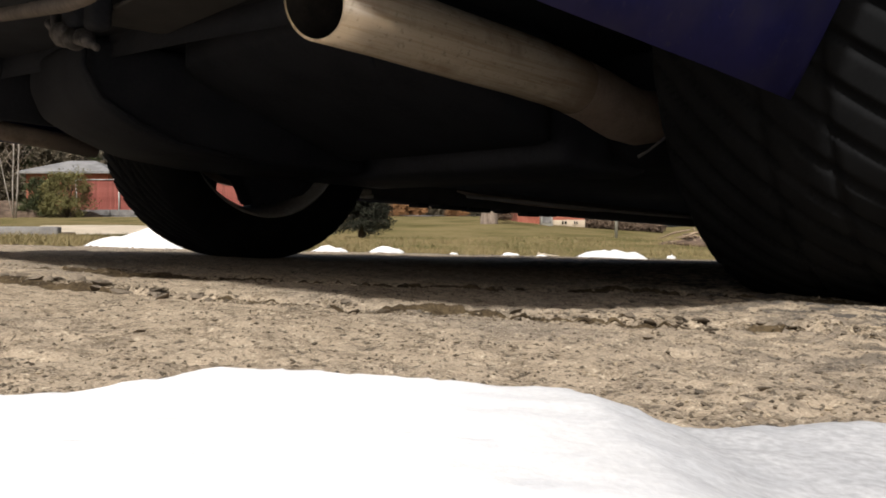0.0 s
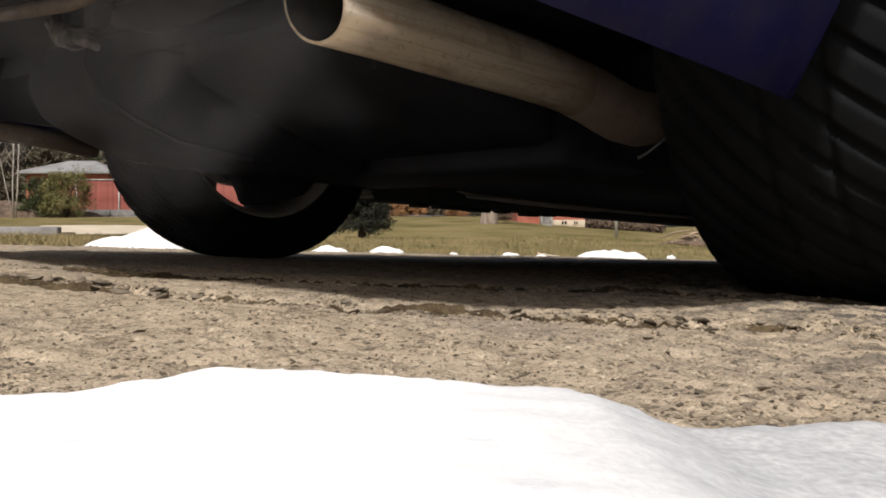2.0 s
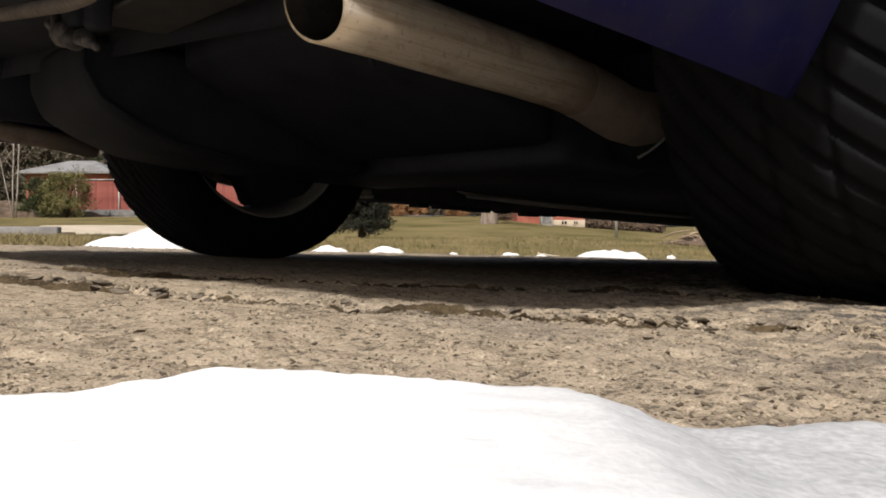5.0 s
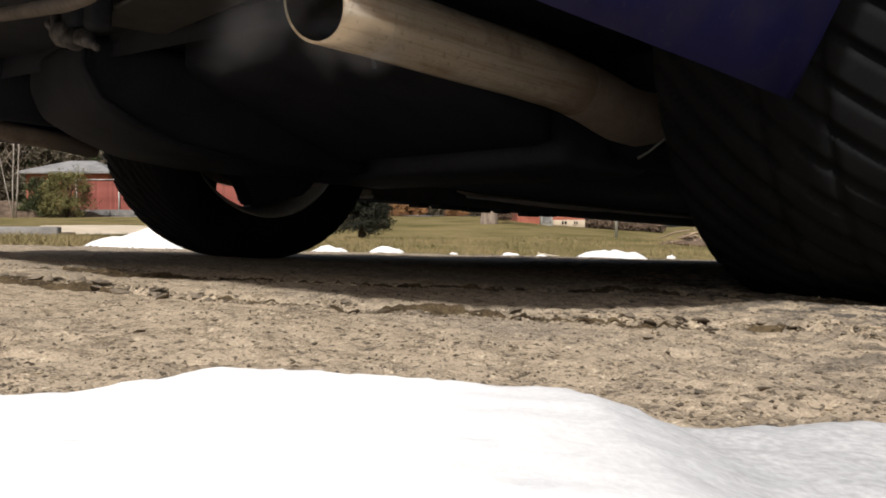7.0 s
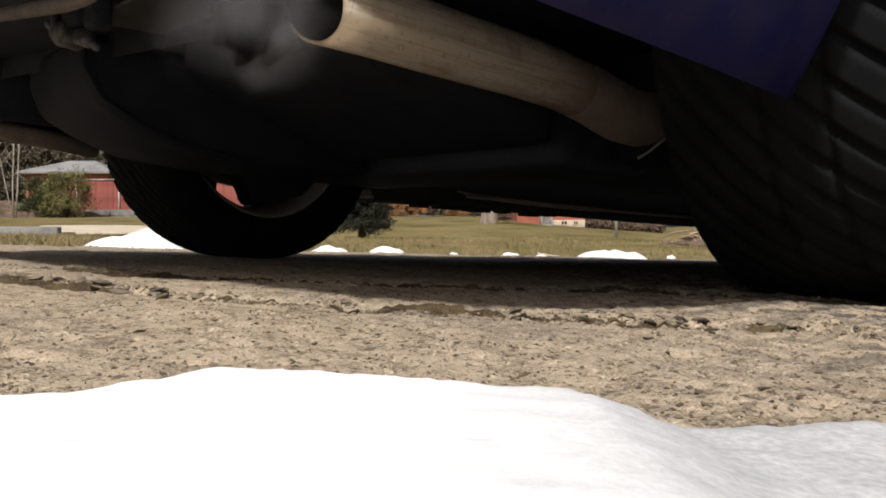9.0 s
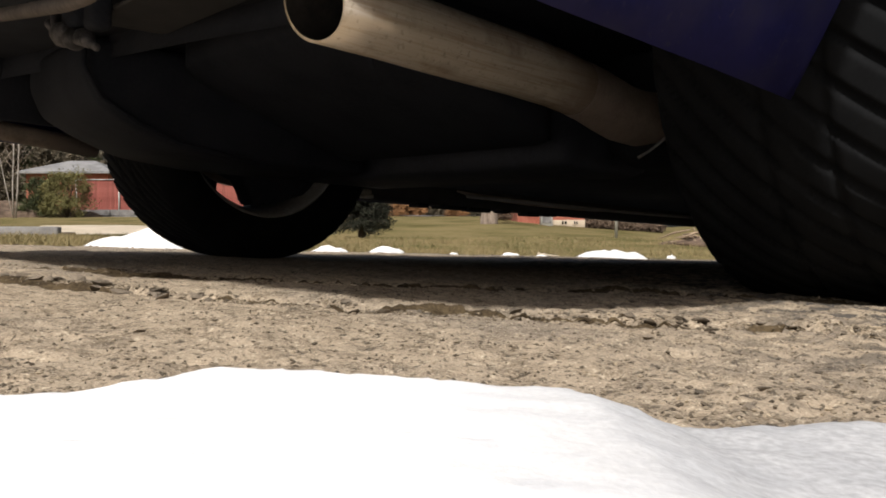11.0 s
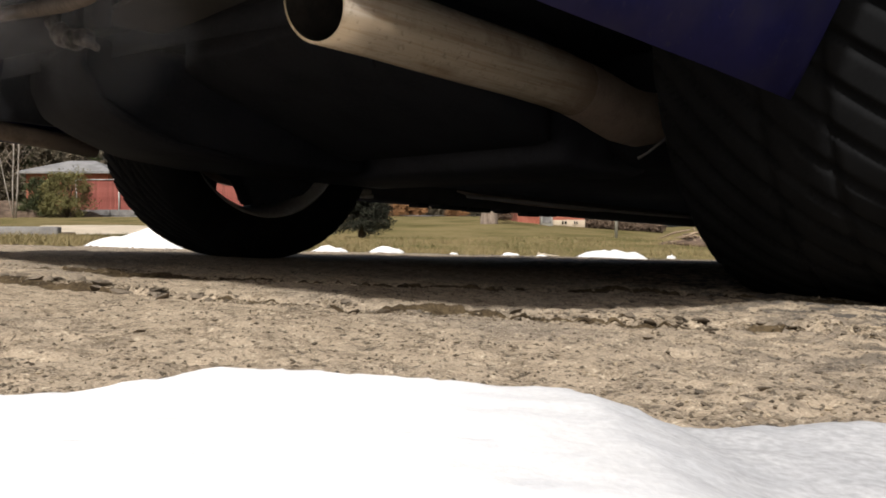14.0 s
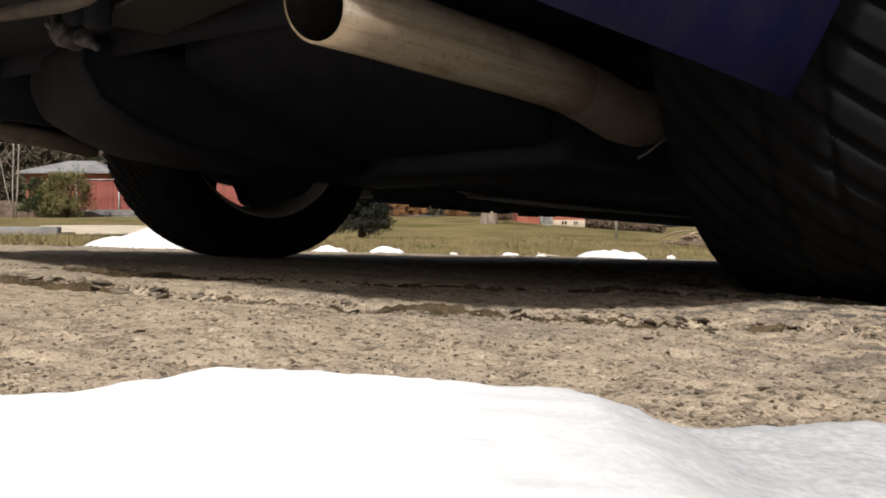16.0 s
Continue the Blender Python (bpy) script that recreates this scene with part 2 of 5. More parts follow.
def raw(name, verts, faces, mat, parent=None, label="", smooth=True):
    me = bpy.data.meshes.new(name)
    me.from_pydata(verts, [], faces)
    me.materials.append(mat)
    if smooth:
        me.shade_smooth()
    ob = new(name, me)
    if parent:
        ob.parent = parent
    return tagged(ob, label)


def box(bm, x0, y0, z0, x1, y1, z1, bevel=0.0, m=None):
    r = bmesh.ops.create_cube(bm, size=1, matrix=(m or Matrix()) @ Matrix.Translation(((x0 + x1) / 2, (y0 + y1) / 2, (z0 + z1) / 2)) @ Matrix.Diagonal((x1 - x0, y1 - y0, z1 - z0, 1)))
    if bevel:
        es = list({e for v in r["verts"] for e in v.link_edges})
        bmesh.ops.bevel(bm, geom=es, offset=bevel, segments=2, affect="EDGES", profile=0.5)
    return bm


def tube(bm, path, radii, n=16, cap=True, wobble=0.0, rnd=None):
    """Round bar swept along a path."""
    pts = [Vector(p) for p in path]
    if not hasattr(radii, "__len__"):
        radii = [radii] * len(pts)
    rings = []
    side = None
    for i, p in enumerate(pts):
        d = (pts[min(i + 1, len(pts) - 1)] - pts[max(i - 1, 0)]).normalized()
        if side is None:
            side = d.orthogonal().normalized()
        side = (side - d * side.dot(d)).normalized()
        up = d.cross(side)
        ring = []
        for k in range(n):
            a = 2 * math.pi * k / n
            rr = radii[i] * (1 + (rnd.uniform(-wobble, wobble) if rnd else 0))
            ring.append(bm.verts.new(p + (side * math.cos(a) + up * math.sin(a)) * rr))
        rings.append(ring)
    for a, b in zip(rings, rings[1:]):
        for k in range(n):
            bm.faces.new((a[k], a[(k + 1) % n], b[(k + 1) % n], b[k]))
    if cap:
        bm.faces.new(rings[0][::-1])
        bm.faces.new(rings[-1])
    return bm


def revolve(bm, profile, n=64, closed=True):
    """Turn a profile of (radius, along) round the y axis."""
    rings = [[bm.verts.new((r * math.cos(2 * math.pi * k / n), y, r * math.sin(2 * math.pi * k / n))) for k in range(n)] for r, y in profile]
    pairs = list(zip(rings, rings[1:])) + ([(rings[-1], rings[0])] if closed else [])
    for a, b in pairs:
        for k in range(n):
            bm.faces.new((a[k], a[(k + 1) % n], b[(k + 1) % n], b[k]))
    bmesh.ops.recalc_face_normals(bm, faces=bm.faces)
    return bm


def smooth_step(a, b, x):
    t = np.clip((x - a) / (b - a), 0, 1)
    return t * t * (3 - 2 * t)


def value_noise(x, y, seed=0):
    """Smooth lattice noise, -1 to 1, for numpy arrays."""
    xi, yi = np.floor(x).astype(np.int64), np.floor(y).astype(np.int64)
    xf, yf = x - xi, y - yi
    u, v = xf * xf * (3 - 2 * xf), yf * yf * (3 - 2 * yf)

    def h(i, j):
        q = (i * 374761393 + j * 668265263 + seed * 974711) & 0x7FFFFFFF
        q = ((q ^ (q >> 13)) * 1274126177) & 0x7FFFFFFF
        return ((q ^ (q >> 16)) & 0xFFFF) / 32767.5 - 1
    return (h(xi, yi) * (1 - u) + h(xi + 1, yi) * u) * (1 - v) + (h(xi, yi + 1) * (1 - u) + h(xi + 1, yi + 1) * u) * v


def fractal(x, y, octaves=4, seed=0):
    return sum(value_noise(x * 2 ** k, y * 2 ** k, seed + k) / 2 ** k for k in range(octaves))


def grid_mesh(name, gx, gy, gz, mat, parent=None, label=""):
    """A sheet from three equal 2D arrays."""
    n, m = gx.shape
    verts = np.stack([gx.ravel(), gy.ravel(), gz.ravel()], 1)
    idx = np.arange(n * m).reshape(n, m)
    faces = np.stack([idx[:-1, :-1].ravel(), idx[1:, :-1].ravel(), idx[1:, 1:].ravel(), idx[:-1, 1:].ravel()], 1)
    return raw(name, verts.tolist(), faces.tolist(), mat, parent, label)


# ---- ground ----
def drive_z(x, y):
    """The sloping drive on which the car stands."""
    return -0.0335 * x + 0.00727 * y


EDGE = (0.76, 0.65)                # the drive's long edge runs this way
EDGE_N = 2.90                       # and lies this far from the camera's foot


def across(x, y):
    return -EDGE[1] * x + EDGE[0] * y


def rise(x, y):
    """The lawn: it leaves the drive and climbs gently to the far houses."""
    base = np.interp(y, [-30, 2.5, 5, 10, 16, 22, 30, 40, 45, 60, 120, 600], [0.0, 0.0, 0.011, 0.155, 0.31, 0.68, 1.10, 1.70, 1.95, 2.6, 3.6, 6.0])
    keep = 1 - smooth_step(2.0, 14.0, np.hypot(x, y))
    return base * smooth_step(2.9, 5.0, across(x, y)) + drive_z(np.clip(x, -8, 8), np.clip(y, -8, 8)) * keep


def lawn_z(x, y):
    a = across(x, y)
    z = rise(x, y) - 0.08 * np.maximum(0.0, x - 2.3) * smooth_step(10, 25, y) * (1 - smooth_step(8, 40, x))
    return z - 0.035 * (1 - smooth_step(EDGE_N - 0.12, EDGE_N + 0.0, a)) + 0.02 * fractal(x * 0.7, y * 0.7, 3, 5) * smooth_step(EDGE_N + 0.3, 6, a)


def spaced(*spans):
    return np.concatenate([np.arange(a, b, s) for a, b, s in spans])


def build_ground():
    xs = spaced((-600, -60, 30), (-60, -12, 2), (-12, -4, 0.4), (-4, 6, 0.1), (6, 14, 0.4), (14, 60, 2), (60, 601, 30))
    ys = spaced((-300, -20, 20), (-20, -2, 1), (-2, 1.6, 0.3), (1.6, 9, 0.1), (9, 20, 0.5), (20, 70, 1.5), (70, 601, 25))
    gx, gy = np.meshgrid(xs, ys, indexing="ij")
    ob = grid_mesh("ground", gx, gy, lawn_z(gx, gy), M_LAWN)
    tagged(ob, "winter lawn of short yellowed grass rising gently", "lawn", kind="structure")


SEAM = ([-0.9, -0.464, -0.245, -0.045, 0.089, 0.241, 0.5, 0.9], [1.0, 0.80, 0.674, 0.582, 0.558, 0.532, 0.49, 0.45])


def relief_xy(x, y):
    """Height of the drive: aggregate, pits, and two crumbled seams with a small step."""
    z = 0.0012 * fractal(x * 70, y * 70, 3, 11) + 0.0022 * fractal(x * 9, y * 9, 3, 21)
    pit = smooth_step(0.25, 0.7, fractal(x * 45, y * 60, 3, 41))
    z = z - 0.0022 * pit
    # broken aggregate: flat-topped lumps and holes, coarser to the east
    east = smooth_step(-0.15, 0.35, x)
    lumps = smooth_step(0.05, 0.35, fractal(x * 105 + 3, y * 80, 3, 91)) - 1.0 * smooth_step(0.2, 0.5, fractal(x * 80, y * 60 + 9, 3, 95))
    z = z + (0.0003 + 0.0012 * east) * lumps * (1 - smooth_step(1.3, 2.2, y))
    ragged = 0.018 * fractal(x * 14, y * 0, 3, 51) + 0.006 * fractal(x * 90, y * 90, 2, 55)
    d = y - np.interp(x, *SEAM) + ragged
    near = 1 - smooth_step(0.5, 1.2, np.abs(x - 0.0))
    z = z + near * (0.0045 * smooth_step(-0.004, 0.006, d) * (1 - smooth_step(0.05, 0.6, d)) - 0.004 * np.exp(-(d / 0.009) ** 2))
    d2 = y - np.interp(x, SEAM[0], SEAM[1]) * 1.12 - 0.27 * smooth_step(-0.6, 0.4, x) - 0.05 + ragged * 1.6
    z = z + near * (0.004 * smooth_step(-0.004, 0.006, d2) * (1 - smooth_step(0.05, 0.4, d2)) - 0.003 * np.exp(-(d2 / 0.012) ** 2))
    return drive_z(x, y) + z


def relief_at(x, y):
    return float(relief_xy(np.array(x, float), np.array(y, float)))


def build_drive():
    s = spaced((-9, -0.6, 0.35), (-0.6, 0.0, 0.0065), (0.0, 1.0, 0.0030), (1.0, 1.7, 0.0065), (1.7, 4, 0.03), (4, 14, 0.5))
    n = spaced((-7, 0, 0.35), (0, 1.25, 0.0030), (1.25, 1.8, 0.0065), (1.8, 2.91, 0.02))
    gs, gn = np.meshgrid(s, n, indexing="ij")
    frill = 0.05 * fractal(gs * 3, gs * 0, 3, 31)
    gn2 = gn + np.where(gn > 2.5, frill * (gn - 2.5) / 0.4, 0)
    x, y = EDGE[0] * gs - EDGE[1] * gn2, EDGE[1] * gs + EDGE[0] * gn2
    ob = grid_mesh("driveway", x, y, relief_xy(x, y), M_DRIVE)
    tagged(ob, "worn sandy asphalt driveway with a broken seam", "driveway", kind="structure")


build_ground()
build_drive()


# ---- foreground snow ----
SNOW_EDGE = ([-0.7, -0.2, -0.097, -0.078, -0.063, -0.04, -0.0036, 0.0437, 0.06, 0.12, 0.3, 0.8], [0.10, 0.142, 0.182, 0.196, 0.235, 0.235, 0.227, 0.213, 0.211, 0.228, 0.25, 0.2])


def build_near_snow():
    # the unseen part behind the camera is added, to bounce light under the car
    xs, ys = spaced((-2.0, -0.7, 0.05), (-0.7, -0.25, 0.03), (-0.25, 0.3, 0.003), (0.3, 0.8, 0.03), (0.8, 2.0, 0.05)), spaced((-2.4, -0.6, 0.05), (-0.6, 0.06, 0.03), (0.06, 0.26, 0.0025))
    gx, gy = np.meshgrid(xs, ys, indexing="ij")
    edge = np.interp(gx, *SNOW_EDGE)
    edge = edge + 0.0030 * fractal(gx * 170, gy * 90, 4, 3)
    thick = np.interp(gx, [-0.7, 0.035, 0.06, 0.8], [0.021, 0.02, 0.0118, 0.0122])
    inside = 1.3 * (1 - np.hypot(gx / 1.35, (gy + 0.85) / 1.35)) + 0.16 * fractal(gx * 2.2, gy * 2.2, 3, 17)
    t = np.clip(np.minimum(edge - gy, inside * 0.5) / 0.035, -0.3, 1)
    h = thick * np.where(t > 0, np.sqrt(np.maximum(0, 1 - (1 - np.clip(t, 0, 1)) ** 2)), t * 0.6)
    h = h + np.where(t > 0, 1, 0) * (0.0005 * fractal(gx * 130, gy * 130, 3, 8) + 0.0009 * fractal(gx * 14, gy * 14, 2, 9))
    for dx, dy, wx, wy, dd in ((-0.068, 0.1255, 0.006, 0.0022, 0.0038), (-0.062, 0.128, 0.004, 0.0014, 0.0030), (-0.004, 0.143, 0.007, 0.0012, 0.0022), (0.006, 0.140, 0.005, 0.0012, 0.0016)):
        h = h - dd * np.exp(-((gx - dx) / wx) ** 2 - ((gy - dy - 0.3 * (gx - dx)) / wy) ** 2)
    ob = grid_mesh("snow_bank", gx, gy, drive_z(gx, gy) + h - 0.0015, M_NEAR_SNOW)
    tagged(ob, "thin grainy white snow melting on the driveway, its unseen rear added for bounce", "snow", kind="structure")


build_near_snow()


# ---- the car ----
REAR = Vector((-0.003, 1.495, drive_z(-0.003, 1.495)))    # middle of the rear axle on the drive
R_TYRE, WHEELBASE, HALF_TRACK = 0.335, 3.05, 0.81
SLOPE_N = Vector((0.0335, -0.00727, 1)).normalized()


def car_pose():
    f = Vector((math.cos(radians(HEADING)), math.sin(radians(HEADING)), 0))
    f = (f - SLOPE_N * f.dot(SLOPE_N)).normalized()
    l = SLOPE_N.cross(f)
    return Matrix.Translation(REAR) @ Matrix((f, l, SLOPE_N)).transposed().to_4x4()


def top_z(x):
    return float(np.interp(x, [-0.95, -0.9, -0.7, -0.2, 0.5, 1.3, 1.9, 2.5, 3.4, 3.8, 3.95], [0.72, 0.94, 1.02, 1.10, 1.42, 1.46, 1.38, 1.04, 0.88, 0.76, 0.66]))


def half_w(x):
    return float(np.interp(x, [-0.95, -0.93, -0.86, -0.70, -0.5, 0, 1.5, 3.0, 3.6, 3.85, 3.95], [0.60, 0.73, 0.86, 0.925, 0.932, 0.938, 0.93, 0.93, 0.88, 0.72, 0.50]))


def skin(x, z):
    """Half width of the body at a station and a height: tucked in below, rounded over above."""
    w, t = half_w(x), top_z(x)
    if z < 0.5:
        return w - 0.13 * ((0.5 - z) / 0.313) ** 1.2
    u = min(1.0, (z - 0.5) / (t - 0.5))
    return w * (1 - u ** 3.2) ** (1 / 2.2)


def bottom_z(x):
    z = float(np.interp(x, [-0.95, -0.82, -0.74, -0.7, -0.35, 0.4, 2.6, 3.5, 3.95], [0.36, 0.29, 0.21, 0.192, 0.187, 0.175, 0.175, 0.18, 0.22]))
    for xa in (0, WHEELBASE):
        if abs(x - xa) < 0.362:
            z = max(z, 0.335 + math.sqrt(0.362 ** 2 - (x - xa) ** 2))
    return z


def build_shell(car):
    xs = sorted(set([round(v, 4) for v in spaced((-0.95, -0.7, 0.02), (-0.7, 3.75, 0.04), (3.75, 3.96, 0.03))] + [xa + d for xa in (0, WHEELBASE) for d in (-0.363, -0.361, -0.357, -0.348, -0.33, -0.31, 0.31, 0.33, 0.348, 0.357, 0.361, 0.363)]))
    nz = 26
    for sgn, nm in ((1, "body_side"), (-1, "body_side")):
        bm = bmesh.new()
        rows = []
        for x in xs:
            zb, zt = bottom_z(x) + (0.055 * (1 - float(smooth_step(0.0, 0.3, x))) if sgn > 0 else 0), top_z(x)
            rows.append([bm.verts.new((x, sgn * skin(x, zb + (zt - zb) * (1 - (1 - k / nz) ** 1.3)), zb + (zt - zb) * (1 - (1 - k / nz) ** 1.3))) for k in range(nz + 1)])
        for a, b in zip(rows, rows[1:]):
            for k in range(nz):
                q = (a[k], b[k], b[k + 1], a[k + 1])
                bm.faces.new(q if sgn < 0 else q[::-1])
        # folded lip along the lower edge
        lip = [bm.verts.new((r[0].co.x, r[0].co.y - sgn * 0.02, r[0].co.z + 0.012)) for r in rows]
        for i in range(len(rows) - 1):
            q = (rows[i][0], lip[i], lip[i + 1], rows[i + 1][0])
            bm.faces.new(q if sgn < 0 else q[::-1])
        part(nm, bm, M_PAINT, car)
    # tail and nose panels
    for x, nm in ((-0.95, "rear_bumper"), (3.94, "front_bumper")):
        bm = bmesh.new()
        e = -1 if x < 0 else 1
        ws, n = half_w(x), 24
        cols = []
        for k in range(n + 1):
            y = -ws + 2 * ws * k / n
            col = []
            for j in range(9):
                z = bottom_z(x) + (top_z(x) - bottom_z(x)) * j / 8
                yy = y * skin(x, z) / ws
                col.append(bm.verts.new((x + e * (0.05 * (1 - (y / ws) ** 2) + 0.03 * math.sin(math.pi * j / 8)), yy, z)))
            cols.append(col)
        for a, b in zip(cols, cols[1:]):
            for j in range(8):
                q = (a[j], b[j], b[j + 1], a[j + 1])
                bm.faces.new(q if e < 0 else q[::-1])
        part(nm, bm, M_PAINT, car)


def build_glass(car):
    def pane(name, x0, x1, z0, z1, sgn):
        bm = bmesh.new()
        rows = []
        for i in range(9):
            x = x0 + (x1 - x0) * i / 8
            hi = min(z1, top_z(x) - 0.07)
            rows.append([bm.verts.new((x, sgn * (skin(x, z0 + (hi - z0) * k / 6) + 0.004), z0 + (hi - z0) * k / 6)) for k in range(7)])
        for a, b in zip(rows, rows[1:]):
            for k in range(6):
                bm.faces.new((a[k], b[k], b[k + 1], a[k + 1]))
        part(name, bm, M_GLASS, car, "dark tinted side window")
    for sgn in (1, -1):
        pane("side_window", 1.0, 2.05, 1.0, 1.36, sgn)
        pane("side_window", 0.25, 0.95, 1.02, 1.34, sgn)
    for name, x0, x1 in (("rear_window", -0.15, 0.42), ("windscreen", 1.95, 2.48)):
        bm = bmesh.new()
        rows = []
        for i in range(7):
            x = x0 + (x1 - x0) * i / 6
            rows.append([bm.verts.new((x, -0.55 + 1.1 * k / 8, top_z(x) + 0.006 - 0.03 * abs(k / 4 - 1) ** 2)) for k in range(9)])
        for a, b in zip(rows, rows[1:]):
            for k in range(8):
                bm.faces.new((a[k], b[k], b[k + 1], a[k + 1]))
        part(name, bm, M_GLASS, car, "dark tinted window glass")
    for sgn in (1, -1):
        bm = box(bmesh.new(), -1.0, sgn * 0.5 - 0.12, 0.60, -0.90, sgn * 0.5 + 0.12, 0.70, 0.02)
        part("tail_lamp", bm, M_LAMP_RED, car, "red plastic tail lamp")
        bm = box(bmesh.new(), 3.78, sgn * 0.62 - 0.13, 0.56, 3.92, sgn * 0.62 + 0.1, 0.68, 0.03)
        part("headlight", bm, M_LAMP_CLEAR, car, "clear headlight")


WHEEL_MESHES = {}


def wheel_meshes():
    """The meshes of one wheel, outer side towards +y: a wide low-profile tyre with long slanting grooves, a dished rim, spokes, brake."""
    R, vi, vo = R_TYRE, -0.180, 0.098
    inner = [(0.226, vi + 0.016), (0.250, vi + 0.002), (0.28, vi - 0.007), (0.306, vi), (0.321, vi + 0.007)]
    outer = [(0.324, vo - 0.005), (0.308, vo), (0.28, vo + 0.007), (0.252, vo), (0.238, vo - 0.010)]
    tread, n = 58, 1080
    mid, half = (vi + vo) / 2, (vo - vi) / 2
    lats = [(vi + 0.013) + (vo - vi - 0.024) * k / tread for k in range(tread + 1)]
    full = inner + [(R - 0.008 * (abs(v - mid) / half) ** 4, v) for v in lats] + outer
    verts, faces = [], []
    for j, (r, v) in enumerate(full):
        u = (v - mid) / half
        for k in range(n):
            rr = r
            if len(inner) - 2 <= j < len(inner) + tread + 2:
                ph = abs((k * 44 / n + 3.4 * u - 0.9 * u * u) % 1 - 0.5)
                rr -= 0.0075 * min(1.0, max(0.0, (0.16 - ph) / 0.09)) * (1.0 if abs(u) > 0.08 else 0.3)
                for gv in (-0.062, 0.0):
                    rr -= 0.006 * max(0.0, 1 - abs(v - gv) / 0.006)
            a = 2 * math.pi * k / n
            z = rr * math.sin(a)
            verts.append((rr * math.cos(a), v, max(z, -R + 0.005) - 0.005))
    for j in range(len(full) - 1):
        for k in range(n):
            k2 = (k + 1) % n
            faces.append((j * n + k, j * n + k2, (j + 1) * n + k2, (j + 1) * n + k))
    keep = {}
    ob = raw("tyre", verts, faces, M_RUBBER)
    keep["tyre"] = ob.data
    bpy.data.objects.remove(ob)

    def store(name, bm, mat):
        me = bpy.data.meshes.new(name)
        bm.normal_update()
        bm.to_mesh(me)
        bm.free()
        me.materials.append(mat)
        me.shade_smooth()
        keep[name] = me
    store("rim", revolve(bmesh.new(), [(0.226, -0.162), (0.234, -0.160), (0.230, -0.150), (0.222, -0.136), (0.214, -0.05), (0.210, 0.06), (0.222, 0.085), (0.238, 0.080), (0.240, 0.084), (0.234, 0.086), (0.214, 0.078), (0.203, 0.06), (0.207, -0.05), (0.212, -0.134), (0.220, -0.150)], 96), M_RIM)
    bm = bmesh.new()
    rows = []
    for q in range(6):
        r = 0.05 + (0.213 - 0.05) * q / 5
        half = math.radians(24 - 3 * math.sin(math.pi * min(1, q / 4.2)))
        rows.append([bm.verts.new((r * math.cos(a), yy, r * math.sin(a))) for yy, a in ((0.06, -half), (0.088 + 0.01 * math.sin(q), -half * 0.8), (0.088 + 0.01 * math.sin(q), half * 0.8), (0.06, half))])
    for a, c in zip(rows, rows[1:]):
        for k in range(4):
            bm.faces.new((a[k], a[(k + 1) % 4], c[(k + 1) % 4], c[k]))
    bm.faces.new(rows[0][::-1])
    bm.faces.new(rows[-1])
    bmesh.ops.recalc_face_normals(bm, faces=bm.faces)
    store("spoke", bm, M_UNDER)
    store("hub", revolve(bmesh.new(), [(0.001, 0.09), (0.05, 0.085), (0.07, 0.06), (0.06, -0.09), (0.001, -0.10)], 32, closed=False), M_UNDER)
    store("brake_disc", revolve(bmesh.new(), [(0.06, 0.0), (0.145, 0.0), (0.145, 0.026), (0.06, 0.026)], 48), M_RUSTY)
    store("dust_shield", revolve(bmesh.new(), [(0.05, -0.03), (0.128, -0.024), (0.135, -0.012), (0.128, -0.012), (0.05, -0.018)], 48), M_UNDER)
    store("brake_caliper", box(bmesh.new(), 0.02, -0.03, -0.19, 0.095, 0.05, -0.05, 0.02), M_UNDER)
    return keep


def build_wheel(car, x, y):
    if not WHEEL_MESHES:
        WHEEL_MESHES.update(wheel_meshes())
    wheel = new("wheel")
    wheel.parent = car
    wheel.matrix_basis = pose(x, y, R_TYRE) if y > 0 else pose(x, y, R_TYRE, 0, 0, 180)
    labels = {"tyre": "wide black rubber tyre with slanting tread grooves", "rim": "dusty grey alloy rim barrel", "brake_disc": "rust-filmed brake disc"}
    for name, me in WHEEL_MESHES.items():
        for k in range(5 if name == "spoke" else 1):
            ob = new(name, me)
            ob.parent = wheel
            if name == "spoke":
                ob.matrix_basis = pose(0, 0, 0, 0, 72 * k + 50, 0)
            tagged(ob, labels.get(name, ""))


PIPES = []


def slant_cut(v, y):
    """Slant the cut of the pipe's tip."""
    v.co.x += -0.22 * (v.co.y - y) - 0.25 * (v.co.z - 0.302)


